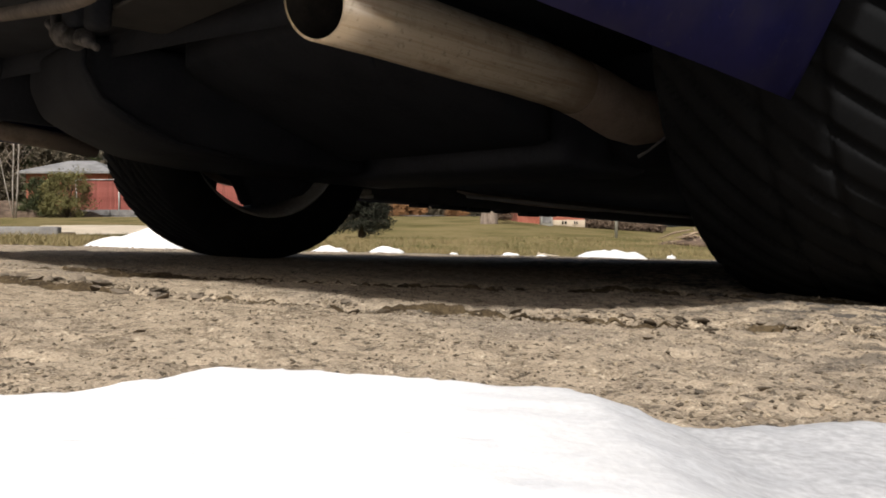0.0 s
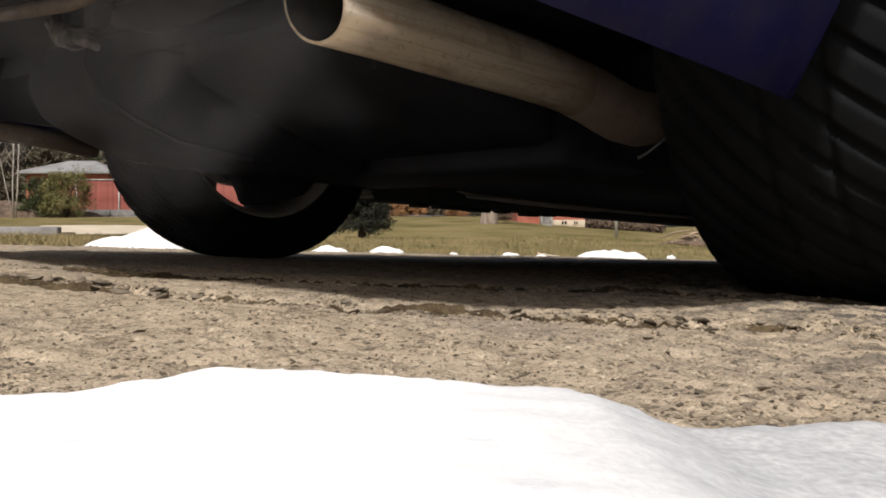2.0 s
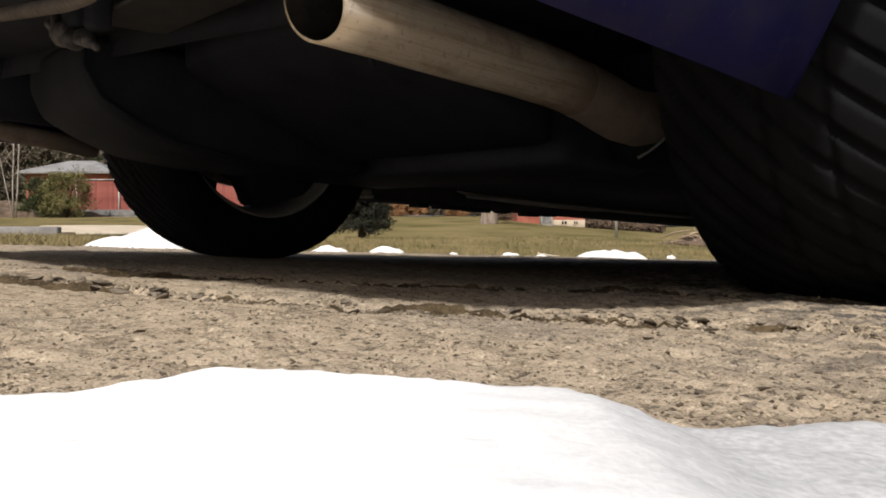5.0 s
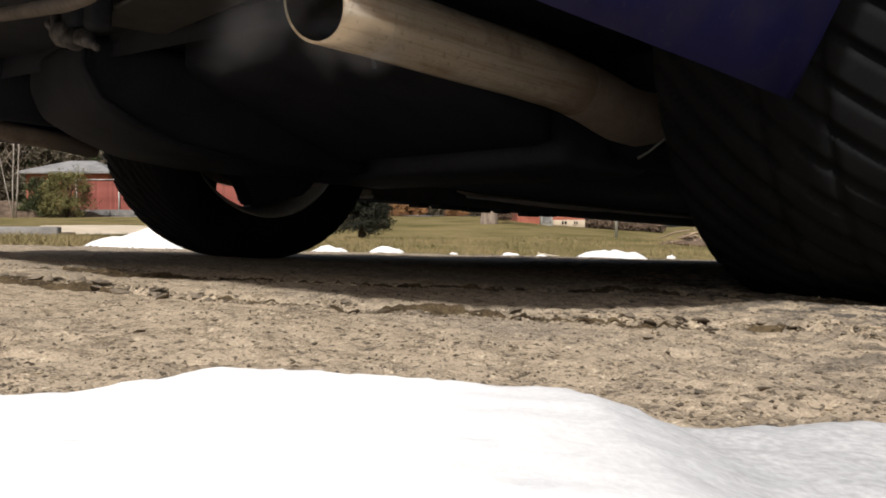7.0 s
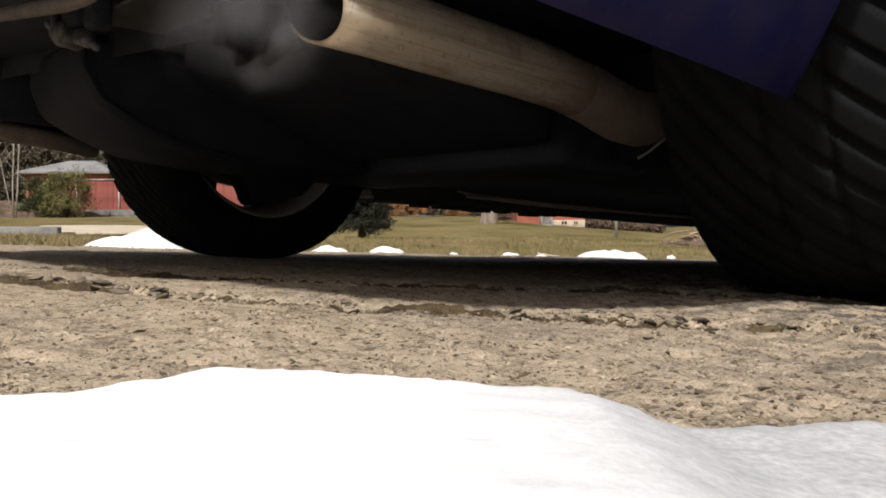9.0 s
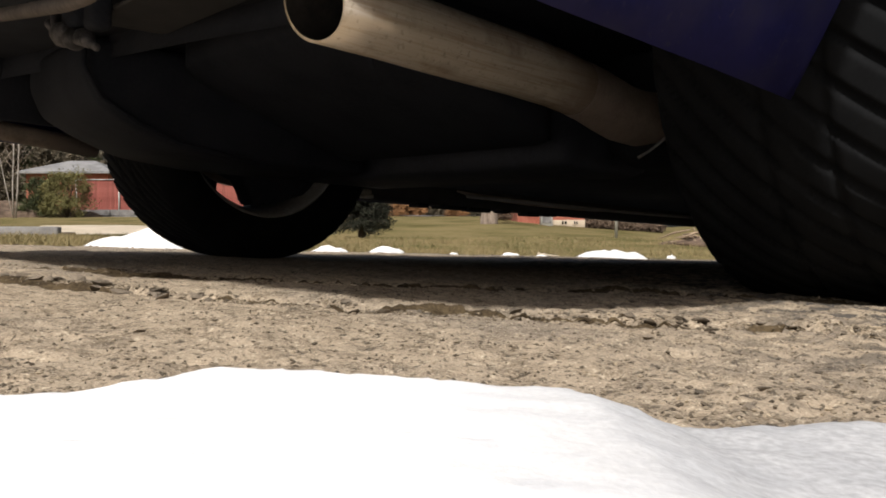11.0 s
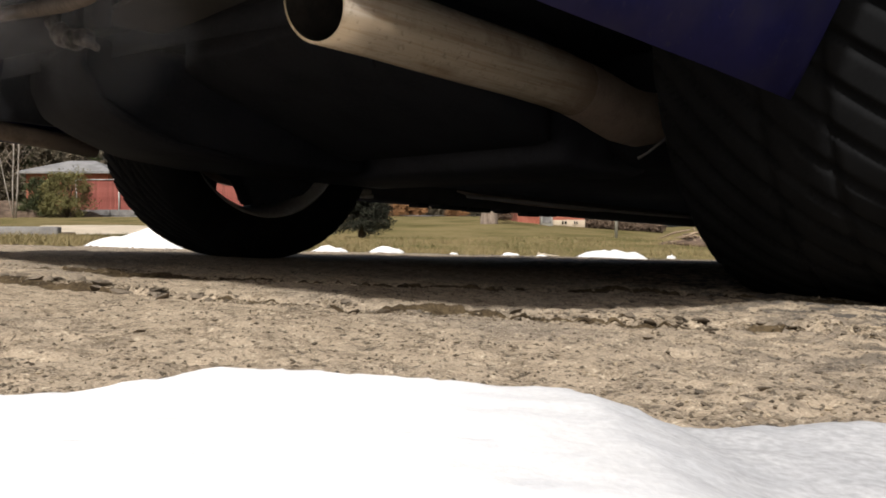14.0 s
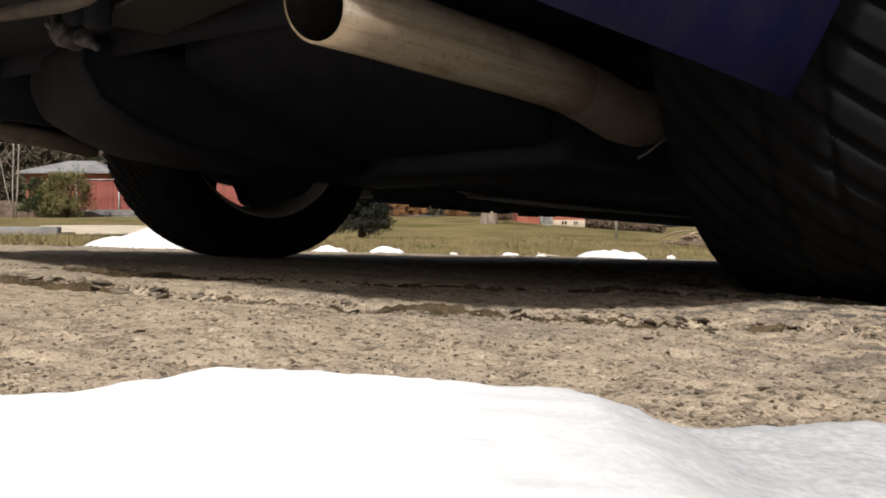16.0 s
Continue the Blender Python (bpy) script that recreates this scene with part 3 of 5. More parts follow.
def build_exhaust(car, sgn):
    """Round tail pipe with a plain cut tip, a swelling elbow, a clamp and a bolt."""
    y = sgn * 0.40
    ex = new("tail_pipe")
    ex.parent = car
    tagged(ex, "brushed steel tail pipe with a straight-cut tip")
    PIPES.append(ex)
    ro, n = 0.0410, 56
    path = [(-0.584, 0.302), (-0.5, 0.3015), (-0.38, 0.2985), (-0.26, 0.2965), (-0.18, 0.293), (-0.13, 0.288)]
    bm = bmesh.new()
    tube(bm, [(x, y, z) for x, z in path], ro, n, cap=False)
    slant = lambda bm: [slant_cut(v, y) for v in bm.verts if v.co.x < -0.57]
    slant(bm)
    outer = [v for v in bm.verts][:n]
    inner = [bm.verts.new(v.co + (Vector((v.co.x, y, 0.302)) - v.co).normalized() * 0.0032) for v in outer]
    for k in range(n):
        bm.faces.new((outer[k], inner[k], inner[(k + 1) % n], outer[(k + 1) % n]))
    bmesh.ops.recalc_face_normals(bm, faces=bm.faces)
    part("pipe", bm, M_STEEL, ex)
    bm = bmesh.new()
    tube(bm, [(x, y, z) for x, z in path], ro - 0.0031, n, cap=False)
    slant(bm)
    bmesh.ops.reverse_faces(bm, faces=bm.faces)
    part("bore", bm, M_SOOT, ex, "sooty inside of the pipe")
    bm = bmesh.new()
    tube(bm, [(-0.128, y, 0.2878), (-0.09, y, 0.283), (-0.05, y, 0.275), (-0.01, y, 0.2675), (0.04, y, 0.266), (0.08, y, 0.272), (0.11, y, 0.281)], [0.0413, 0.0422, 0.0435, 0.0442, 0.0442, 0.042, 0.037], 40, cap=False)
    part("elbow", bm, M_ELBOW, ex, "dull brown heat-stained pipe elbow")
    bm = revolve(bmesh.new(), [(0.041, -0.008), (0.046, -0.008), (0.046, 0.008), (0.041, 0.008)], 40)
    bmesh.ops.transform(bm, matrix=pose(0.085, y, 0.268, 0, 0, 90), verts=bm.verts)
    part("clamp", bm, M_UNDER, ex)
    bm = tube(bmesh.new(), [(0.085, y - 0.036, 0.250), (0.075, y - 0.028, 0.234), (0.06, y - 0.01, 0.214), (0.052, y + 0.004, 0.204)], [0.0018, 0.0026, 0.002, 0.003], 10)
    part("clamp_bolt", bm, M_RIM, ex, "bright steel clamp bolt")


KNUCKLE = ((-0.055, 0.25), (-0.055, 0.215), (-0.03, 0.175), (-0.012, 0.138), (0.035, 0.140), (0.09, 0.158), (0.16, 0.178), (0.27, 0.196), (0.27, 0.25))


def build_underbody(car):
    def add(name, mat, fn, label=""):
        bm = bmesh.new()
        fn(bm)
        return part(name, bm, mat, car, label)
    add("floor_pan", M_UNDER_LIFTED, lambda bm: box(bm, 0.45, -0.76, 0.236, 2.6, 0.76, 0.29, 0.02))
    add("trunk_floor", M_UNDER, lambda bm: box(bm, -0.86, -0.72, 0.40, 0.5, 0.72, 0.44, 0.02))
    add("engine_tray", M_UNDER_LIFTED, lambda bm: box(bm, 2.6, -0.64, 0.19, 3.8, 0.64, 0.25, 0.02))
    def bent(bm, profile, y0, y1, bevel):
        """A solid with a side profile of (x, z), extruded across the car."""
        a, b = ([bm.verts.new((x, y, z)) for x, z in profile] for y in (y0, y1))
        n = len(profile)
        bm.faces.new(a)
        bm.faces.new(b[::-1])
        for k in range(n):
            bm.faces.new((a[k], b[k], b[(k + 1) % n], a[(k + 1) % n]))
        bmesh.ops.recalc_face_normals(bm, faces=bm.faces)
        bmesh.ops.bevel(bm, geom=list(bm.edges), offset=bevel, segments=3, affect="EDGES", profile=0.5, clamp_overlap=True)
    add("muffler", M_UNDER, lambda bm: bent(bm, [(-0.575, 0.395), (-0.575, 0.33), (-0.550, 0.276), (-0.483, 0.243), (-0.40, 0.214), (-0.25, 0.200), (0.05, 0.200), (0.05, 0.395)], 0.30, 0.62, 0.022), "black coated muffler")
    add("muffler", M_UNDER, lambda bm: box(bm, 0.15, -0.56, 0.205, 0.54, -0.24, 0.52, 0.055), "black coated muffler")
    add("muffler_seam", M_UNDER, lambda bm: tube(bm, [(-0.577, 0.29, 0.38), (-0.577, 0.294, 0.335), (-0.545, 0.296, 0.285), (-0.48, 0.297, 0.25), (-0.40, 0.297, 0.222), (-0.25, 0.297, 0.206)], 0.005, 8))
    def well(bm):
        box(bm, -0.42, -0.30, 0.0, -0.02, 0.29, 1.0, 0.05)
        for v in bm.verts:
            v.co.z = 0.42 - (1 - v.co.z) * float(np.interp(v.co.x, [-0.42, -0.36, -0.02], [0.055, 0.09, 0.205]))
    add("spare_wheel_well", M_UNDER, well)
    add("rear_subframe", M_UNDER_LIFTED, lambda bm: box(bm, 0.06, -0.24, 0.20, 0.36, 0.62, 0.36, 0.03))
    def flange(bm):
        """A thin folded fin hanging from the boot floor's rear edge."""
        line = [(-0.60, 0.70), (-0.535, 0.384), (-0.482, 0.089), (-0.436, -0.117), (-0.39, -0.33)]
        for (xa, ya), (xb, yb) in zip(line, line[1:]):
            q = [bm.verts.new(p) for p in ((xa, ya, 0.362), (xb, yb, 0.362), (xb, yb, 0.405), (xa, ya, 0.405), (xa - 0.010, ya, 0.357), (xb - 0.010, yb, 0.357), (xb - 0.004, yb, 0.405), (xa - 0.004, ya, 0.405))]
            for k in ((0, 1, 2, 3), (5, 4, 7, 6), (0, 4, 5, 1)):
                bm.faces.new([q[m] for m in k])
        bmesh.ops.remove_doubles(bm, verts=bm.verts, dist=0.0005)
    add("floor_flange", M_UNDER, flange, "dusty folded seam of the boot floor")
    def shield(bm):
        box(bm, -0.63, -0.15, 0.0, -0.515, 0.11, 1.0, 0.012)
        for v in bm.verts:
            v.co.z = 0.366 + 0.006 * v.co.z + 0.05 * (v.co.x + 0.57) + 0.004 * math.sin(30 * v.co.y)
    add("heat_shield", M_PLASTIC, shield, "dull dusty sheet-metal heat shield")
    add("shield_bracket", M_UNDER, lambda bm: box(bm, -0.60, -0.05, 0.370, -0.55, 0.02, 0.405, 0.006))
    for sgn in (1, -1):
        add("control_arm", M_UNDER, lambda bm: tube(bm, [(0.12, sgn * 0.4, 0.24), (0.05, sgn * 0.72, 0.27)], 0.028, 12))
        add("sill", M_PLASTIC, lambda bm: box(bm, 0.40, sgn * 0.80 - 0.05, 0.178, 2.64, sgn * 0.80 + 0.045, 0.26, 0.02))
        for q in range(6):
            add("jack_pad", M_UNDER, lambda bm: box(bm, 0.62 + 0.13 * q + 0.03 * math.sin(5 * q), sgn * 0.79 - 0.03, 0.168 + 0.004 * math.sin(3 * q), 0.67 + 0.13 * q + 0.05 * abs(math.sin(2 * q)), sgn * 0.79 + 0.02, 0.181, 0.004))
        add("jacking_rail", M_RAIL, lambda bm: tube(bm, [(0.74, sgn * 0.705, 0.226), (0.82, sgn * 0.70, 0.216), (1.1, sgn * 0.70, 0.209), (1.4, sgn * 0.70, 0.206), (1.56, sgn * 0.70, 0.205)], [0.003, 0.008, 0.010, 0.008, 0.004], 10), "dusty rust-edged sill seam, lightened for ground bounce")
        add("seam_bracket", M_METAL, lambda bm: box(bm, 1.43, sgn * 0.69 - 0.02, 0.199, 1.50, sgn * 0.69 + 0.01, 0.206, 0.002), "bright bare metal bracket")
        add("seam_bracket", M_METAL, lambda bm: box(bm, 1.66, sgn * 0.69 - 0.02, 0.208, 1.78, sgn * 0.69 + 0.01, 0.213, 0.002), "bright bare metal bracket")
        up = 0.0 if sgn > 0 else 0.09
        add("inner_panel", M_UNDER if sgn > 0 else M_DUST, lambda bm: box(bm, -0.86, sgn * 0.69 - 0.01, 0.275 + up, -0.39, sgn * 0.69 + 0.01, 0.45, 0.004))
        add("bumper_lining", M_LINING, lambda bm: tube(bm, [(-0.88, sgn * 0.62, 0.290 + up), (-0.80, sgn * 0.70, 0.272 + up), (-0.6, sgn * 0.72, 0.258 + up), (-0.40, sgn * 0.72, 0.240 + up)], 0.020, 14), "dusty plastic bumper lining, painted a bounce-lit tan")
        for xa in (0, WHEELBASE):
            bm = bmesh.new()
            rows = []
            for k in range(25):
                a = math.radians(-8 + 192 * k / 24)
                rows.append([bm.verts.new((xa + 0.366 * math.cos(a), sgn * yy, 0.335 + 0.366 * math.sin(a))) for yy in (0.66, 0.72, 0.80)])
            for a, b in zip(rows, rows[1:]):
                for k in range(2):
                    bm.faces.new((a[k], b[k], b[k + 1], a[k + 1]))
            part("wheel_liner", bm, M_UNDER, car)
    for sgn in (1, -1):
        add("wheel_knuckle", M_UNDER, lambda bm: bent(bm, KNUCKLE, sgn * 0.69, sgn * 0.77, 0.008))
    add("driveshaft", M_UNDER, lambda bm: tube(bm, [(0.36, 0, 0.28), (2.6, 0, 0.26)], 0.035, 14))
    add("bumper_valance", M_DUST, lambda bm: tube(bm, [(-0.80, y, float(np.interp(y, [-0.70, -0.45, -0.35, -0.10, 0.15, 0.68], [0.33, 0.262, 0.258, 0.294, 0.334, 0.345]))) for y in np.linspace(-0.70, 0.68, 30)], 0.0075, 12), "dusty plastic lower bumper edge")
    def eye(bm):
        rnd = random.Random(4)
        for x, y, z, r in ((-0.65, 0.215, 0.372, 0.013), (-0.652, 0.175, 0.352, 0.016), (-0.655, 0.145, 0.345, 0.019), (-0.65, 0.118, 0.334, 0.017), (-0.645, 0.09, 0.335, 0.014), (-0.65, 0.06, 0.322, 0.009), (-0.65, 0.03, 0.309, 0.006)):
            m = Matrix.Translation((x, y, z)) @ Euler((rnd.uniform(0, 3), rnd.uniform(0, 3), 0)).to_matrix().to_4x4() @ Matrix.Diagonal((1.0, rnd.uniform(0.8, 1.3), rnd.uniform(0.7, 1.0), 1))
            bmesh.ops.create_icosphere(bm, subdivisions=3, radius=r, matrix=m)
        tube(bm, [(-0.648, 0.215, 0.41), (-0.65, 0.19, 0.36), (-0.65, 0.12, 0.338), (-0.648, 0.03, 0.309)], [0.009, 0.010, 0.010, 0.004], 10)
        for v in bm.verts:
            v.co += Vector((1, 1, 1)) * 0.002 * noise.noise(v.co * 90)
    add("tow_eye", M_GRIME, eye, "worn grimy steel tow eye")
    add("tow_bracket", M_UNDER, lambda bm: (box(bm, -0.66, 0.10, 0.352, -0.62, 0.155, 0.405, 0.01), box(bm, -0.66, 0.02, 0.335, -0.63, 0.06, 0.405, 0.008)))
    add("exhaust_hanger", M_UNDER, lambda bm: tube(bm, [(-0.46, -0.36, 0.41), (-0.47, -0.345, 0.33), (-0.465, -0.34, 0.29), (-0.45, -0.335, 0.265)], 0.004, 10))
    add("brake_pipe", M_METAL, lambda bm: tube(bm, [(2.86, 0.69, 0.245), (2.88, 0.69, 0.228), (2.885, 0.69, 0.205), (2.88, 0.69, 0.190)], [0.012, 0.016, 0.014, 0.008], 10), "bright metal brake fitting")
    add("sensor_bracket", M_METAL, lambda bm: (box(bm, 0.335, 0.68, 0.178, 0.372, 0.71, 0.190, 0.003), box(bm, 0.33, 0.70, 0.188, 0.38, 0.715, 0.205, 0.003)), "small bright metal bracket")
    add("fuel_line", M_METAL, lambda bm: tube(bm, [(0.7, 0.62, 0.205), (1.6, 0.60, 0.20), (2.5, 0.55, 0.205)], 0.006, 8), "thin bright fuel line")


def build_car():
    car = new("car")
    car.matrix_basis = car_pose()
    tagged(car, "dark blue low car parked on the driveway, engine running", "car")
    build_shell(car)
    build_glass(car)
    for x in (0, WHEELBASE):
        for sgn in (1, -1):
            build_wheel(car, x, sgn * HALF_TRACK)
    build_exhaust(car, -1)
    build_underbody(car)
    return car


CAR = build_car()


# ---- surroundings ----
def drive_spot(x, off=0.0):
    """The point of the drive's far edge at x."""
    y = (EDGE_N + off + EDGE[1] * x) / EDGE[0]
    return x, y


def ground_at(x, y):
    return float(lawn_z(np.array(x, float), np.array(y, float)))


def lump(name, sx, sy, sz, mat, seed, label, category, x, y, sink=0.2, group=""):
    """A low uneven mound."""
    n, m = 36, 10
    rnd = random.Random(seed)
    ph = [rnd.uniform(0, 6.28) for _ in range(5)]
    verts, faces = [], []
    for j in range(m + 1):
        el = math.pi / 2 * j / m
        for k in range(n):
            a = 2 * math.pi * k / n
            w = 1 + 0.12 * math.sin(2 * a + ph[0]) + 0.10 * math.sin(3 * a + ph[1]) + 0.07 * math.sin(7 * a + ph[2])
            px, py = math.cos(a) * math.cos(el) ** 0.8 * w, math.sin(a) * math.cos(el) ** 0.8 * w
            hh = math.sin(el) ** 1.3 * (0.72 + 0.5 * noise.noise((px * 2.1 + seed, py * 1.7, 0)) + 0.16 * noise.noise((px * 6, py * 6 + seed, 1)))
            verts.append((sx * px, sy * py, sz * hh - sink * sz))
    for j in range(m):
        for k in range(n):
            k2 = (k + 1) % n
            faces.append((j * n + k, j * n + k2, (j + 1) * n + k2, (j + 1) * n + k))
    ob = raw(name, verts, faces, mat)
    ob.matrix_basis = pose(x, y, max(ground_at(x, y), float(drive_z(x, y))) if y < 8 else ground_at(x, y), 0, 0, math.degrees(math.atan2(EDGE[1], EDGE[0])))
    return tagged(ob, label, category, group)


def build_snow():
    x, y = drive_spot(-1.02, 0.04)
    lump("snow_mound", 0.36, 0.13, 0.105, M_SNOW, 4, "melting white snow pile along the driveway's edge", "snow", x, y)
    for k, (x, off, sx, sz) in enumerate(((-0.51, 0.03, 0.085, 0.030), (-0.275, 0.03, 0.092, 0.036), (0.055, 0.03, 0.022, 0.012), (0.365, 0.02, 0.055, 0.021), (0.57, 0.06, 0.05, 0.016), (1.05, 0.02, 0.34, 0.058), (1.53, 0.02, 0.035, 0.032), (3.05, 0.0, 0.03, 0.024))):
        x, y = drive_spot(x, off)
        lump("snow_patch", sx, sx * 0.5 + 0.01, sz * 1.15, M_SNOW, 10 + k, "small patch of melting snow at the driveway's edge", "snow", x, y, group="snow patches along the edge")


build_snow()


def build_grass():
    rnd = random.Random(5)
    verts, faces = [], []
    for k in range(60000):
        y = 2.5 + 10.5 * rnd.random() ** 1.8
        x = rnd.uniform(-0.68 * y - 0.4, 0.55 * y + 0.6)
        a = across(x, y)
        if a < EDGE_N + 0.03 + 0.05 * noise.noise((x * 4, y * 4, 0)):
            continue
        z = 0
        h = (0.018 + 0.042 * rnd.random() ** 1.6) * (0.65 + 0.5 * noise.noise((x * 2.2, y * 2.2, 3)) + 0.2) * min(1, 0.35 + (a - EDGE_N) * 1.2)
        w, ang, lean = 0.0012 + 0.0005 * y * rnd.random(), rnd.uniform(0, 6.28), rnd.uniform(0, 1.2)
        c, s = math.cos(ang), math.sin(ang)
        i = len(verts)
        verts += [(x - w * c, y - w * s, 0), (x + w * c, y + w * s, 0), (x + lean * h * math.cos(ang * 3), y + lean * h * math.sin(ang * 3), h)]
        faces.append((i, i + 1, i + 2))
    v = np.array(verts)
    base = lawn_z(v[0::3, 0] * 0.5 + v[1::3, 0] * 0.5, v[0::3, 1] * 0.5 + v[1::3, 1] * 0.5)
    v[:, 2] += np.repeat(base, 3) - np.tile([0.004, 0.004, 0], len(base))
    ob = raw("grass", v.tolist(), faces, M_GRASS, smooth=False)
    tagged(ob, "short half-dead winter grass, yellow and green", "grass", kind="stuff")


build_grass()


def crown(points, size, seed, flat=1.0):
    """Small four-sided leaves or needle tufts scattered round the given clump centres."""
    rnd = random.Random(seed)
    verts, faces = [], []
    for (x, y, z), r, n in points:
        for _ in range(n):
            d = Vector((rnd.gauss(0, 1), rnd.gauss(0, 1), rnd.gauss(0, 1) * flat))
            p = Vector((x, y, z)) + d * (r * 0.5)
            u = Vector((rnd.uniform(-1, 1), rnd.uniform(-1, 1), rnd.uniform(-1, 1))).normalized()
            v = u.orthogonal().normalized()
            s = size * rnd.uniform(0.5, 1.4)
            i = len(verts)
            verts += [tuple(p - u * s), tuple(p + v * s * 0.35), tuple(p + u * s), tuple(p - v * s * 0.35)]
            faces.append((i, i + 1, i + 2, i + 3))
    return verts, faces


def build_shrub(x, y, w, h, mat, seed, label, name="shrub"):
    sh = new(name)
    sh.matrix_basis = pose(x, y, ground_at(x, y))
    tagged(sh, label, "shrub")
    rnd = random.Random(seed)
    bm = bmesh.new()
    pts = []
    for k in range(9):
        a, q = rnd.uniform(0, 6.28), rnd.uniform(0.2, 0.8)
        tip = (math.cos(a) * w * 0.36 * q, math.sin(a) * w * 0.3 * q, h * rnd.uniform(0.6, 0.9))
        tube(bm, [(0, 0, 0), (tip[0] * 0.5, tip[1] * 0.5, tip[2] * 0.5), tip], [0.05, 0.03, 0.012], 6)
    for k in range(70):
        a, q, zz = rnd.uniform(0, 6.28), math.sqrt(rnd.random()), rnd.random()
        rad = w * 0.5 * (1 - 0.75 * max(0, zz - 0.35) ** 1.2)
        pts.append(((math.cos(a) * rad * q, math.sin(a) * rad * q, 0.12 + zz * (h - 0.2)), w * 0.13, 120))
    part("stem", bm, M_DARKBARK, sh)
    v, f = crown(pts, 0.06, seed + 1)
    raw("crown", v, f, mat, sh, smooth=False)


build_shrub(-19.6, 40.0, 2.5, 2.35, M_LEAF, 41, "dense yellow-green evergreen shrub in a mulch bed")
build_shrub(-21.3, 40.6, 2.2, 2.0, M_DARKLEAF2, 42, "dark green rounded evergreen shrub in a mulch bed")


def build_birch(x, y, seed):
    t = new("birch_tree")
    t.matrix_basis = pose(x, y, ground_at(x, y))
    tagged(t, "bare multi-stemmed birch tree with pale bark", "tree")
    rnd = random.Random(seed)
    for dx, lean, r in ((-0.10, 0.0, 0.034), (0.14, 0.006, 0.036), (-0.06, -0.24, 0.022)):
        bm = bmesh.new()
        tube(bm, [(dx * 0.4, 0, -0.1), (dx + lean * 1.5, 0, 1.5), (dx + lean * 3.5, 0.1, 3.5), (dx + lean * 7, 0.2, 7)], [r * 1.15, r, r * 0.8, r * 0.3], 10)
        part("trunk", bm, M_BIRCH, t)
        bm = bmesh.new()
        for k in range(26):
            z = rnd.uniform(2.2, 6.8)
            a, l = rnd.uniform(0, 6.28), rnd.uniform(0.5, 1.4)
            p = Vector((dx + lean * z, 0.03 * z, z))
            q = p + Vector((math.cos(a) * l * 0.6, math.sin(a) * l * 0.6, l * 0.8))
            tube(bm, [p, (p + q) / 2 + Vector((0, 0, -0.05)), q], [0.02, 0.012, 0.004], 5)
        tagged(part("branches", bm, M_BARK, t), kind="stuff")


build_birch(-21.5, 38.5, 7)


def build_conifer(x, y, h, w, seed, mat, label, name="conifer_tree", lift=0.6, tuft=0.22, count=34, dense=22):
    t = new(name)
    t.matrix_basis = pose(x, y, ground_at(x, y))
    tagged(t, label, "tree")
    rnd = random.Random(seed)
    bm = bmesh.new()
    tube(bm, [(0, 0, -0.1), (0.02, 0, h * 0.3), (0, 0.03, h * 0.7), (0, 0, h)], [w * 0.045 + 0.02, w * 0.036 + 0.01, w * 0.02, 0.01], 10)
    part("trunk", bm, M_DARKBARK, t)
    pts = []
    bm = bmesh.new()
    for k in range(count):
        z = lift + (h - lift) * (k + rnd.random()) / count
        l = w * 0.5 * (1 - 0.92 * (z - lift) / (h - lift)) * rnd.uniform(0.7, 1.1)
        for j in range(4):
            a = rnd.uniform(0, 6.28)
            tip = Vector((math.cos(a) * l, math.sin(a) * l, z - 0.22 * l))
            tube(bm, [(0, 0, z), tip * 0.5 + Vector((0, 0, z * 0.5)), tip], [0.012 + 0.01 * l, 0.01, 0.004], 5)
            for q in (0.35, 0.6, 0.8, 1.0):
                c = Vector((0, 0, z)).lerp(tip, q)
                pts.append((tuple(c), 0.14 * w * (0.5 + 0.5 * (1 - q) + 0.2), dense))
    tagged(part("branches", bm, M_DARKBARK, t), kind="stuff")
    v, f = crown(pts, tuft, seed + 9, 0.6)
    raw("crown", v, f, mat, t, smooth=False)


def build_far_woods():
    rnd = random.Random(77)
    for row, (y, n, x0, step) in enumerate(((74, 16, -48, 2.8), (84, 15, -52, 3.2), (94, 16, -60, 2.9))):
        for k in range(n):
            x = x0 + step * k + rnd.uniform(-0.8, 0.8)
            build_conifer(x, y + rnd.uniform(-3, 4), rnd.uniform(8, 13), rnd.uniform(4.5, 6.5), 100 + k + 40 * row, rnd.choice((M_DARKLEAF2, M_BROWNLEAF, M_BROWNLEAF)), "tall evergreen tree at the far end of the lawn", lift=0.6, tuft=0.17, count=34)


build_far_woods()
build_conifer(-1.165, 11.0, 2.6, 0.86, 51, M_DARKLEAF, "small dark evergreen tree with a bare lower trunk", "yew_tree", 0.17, 0.018, 90, 50)


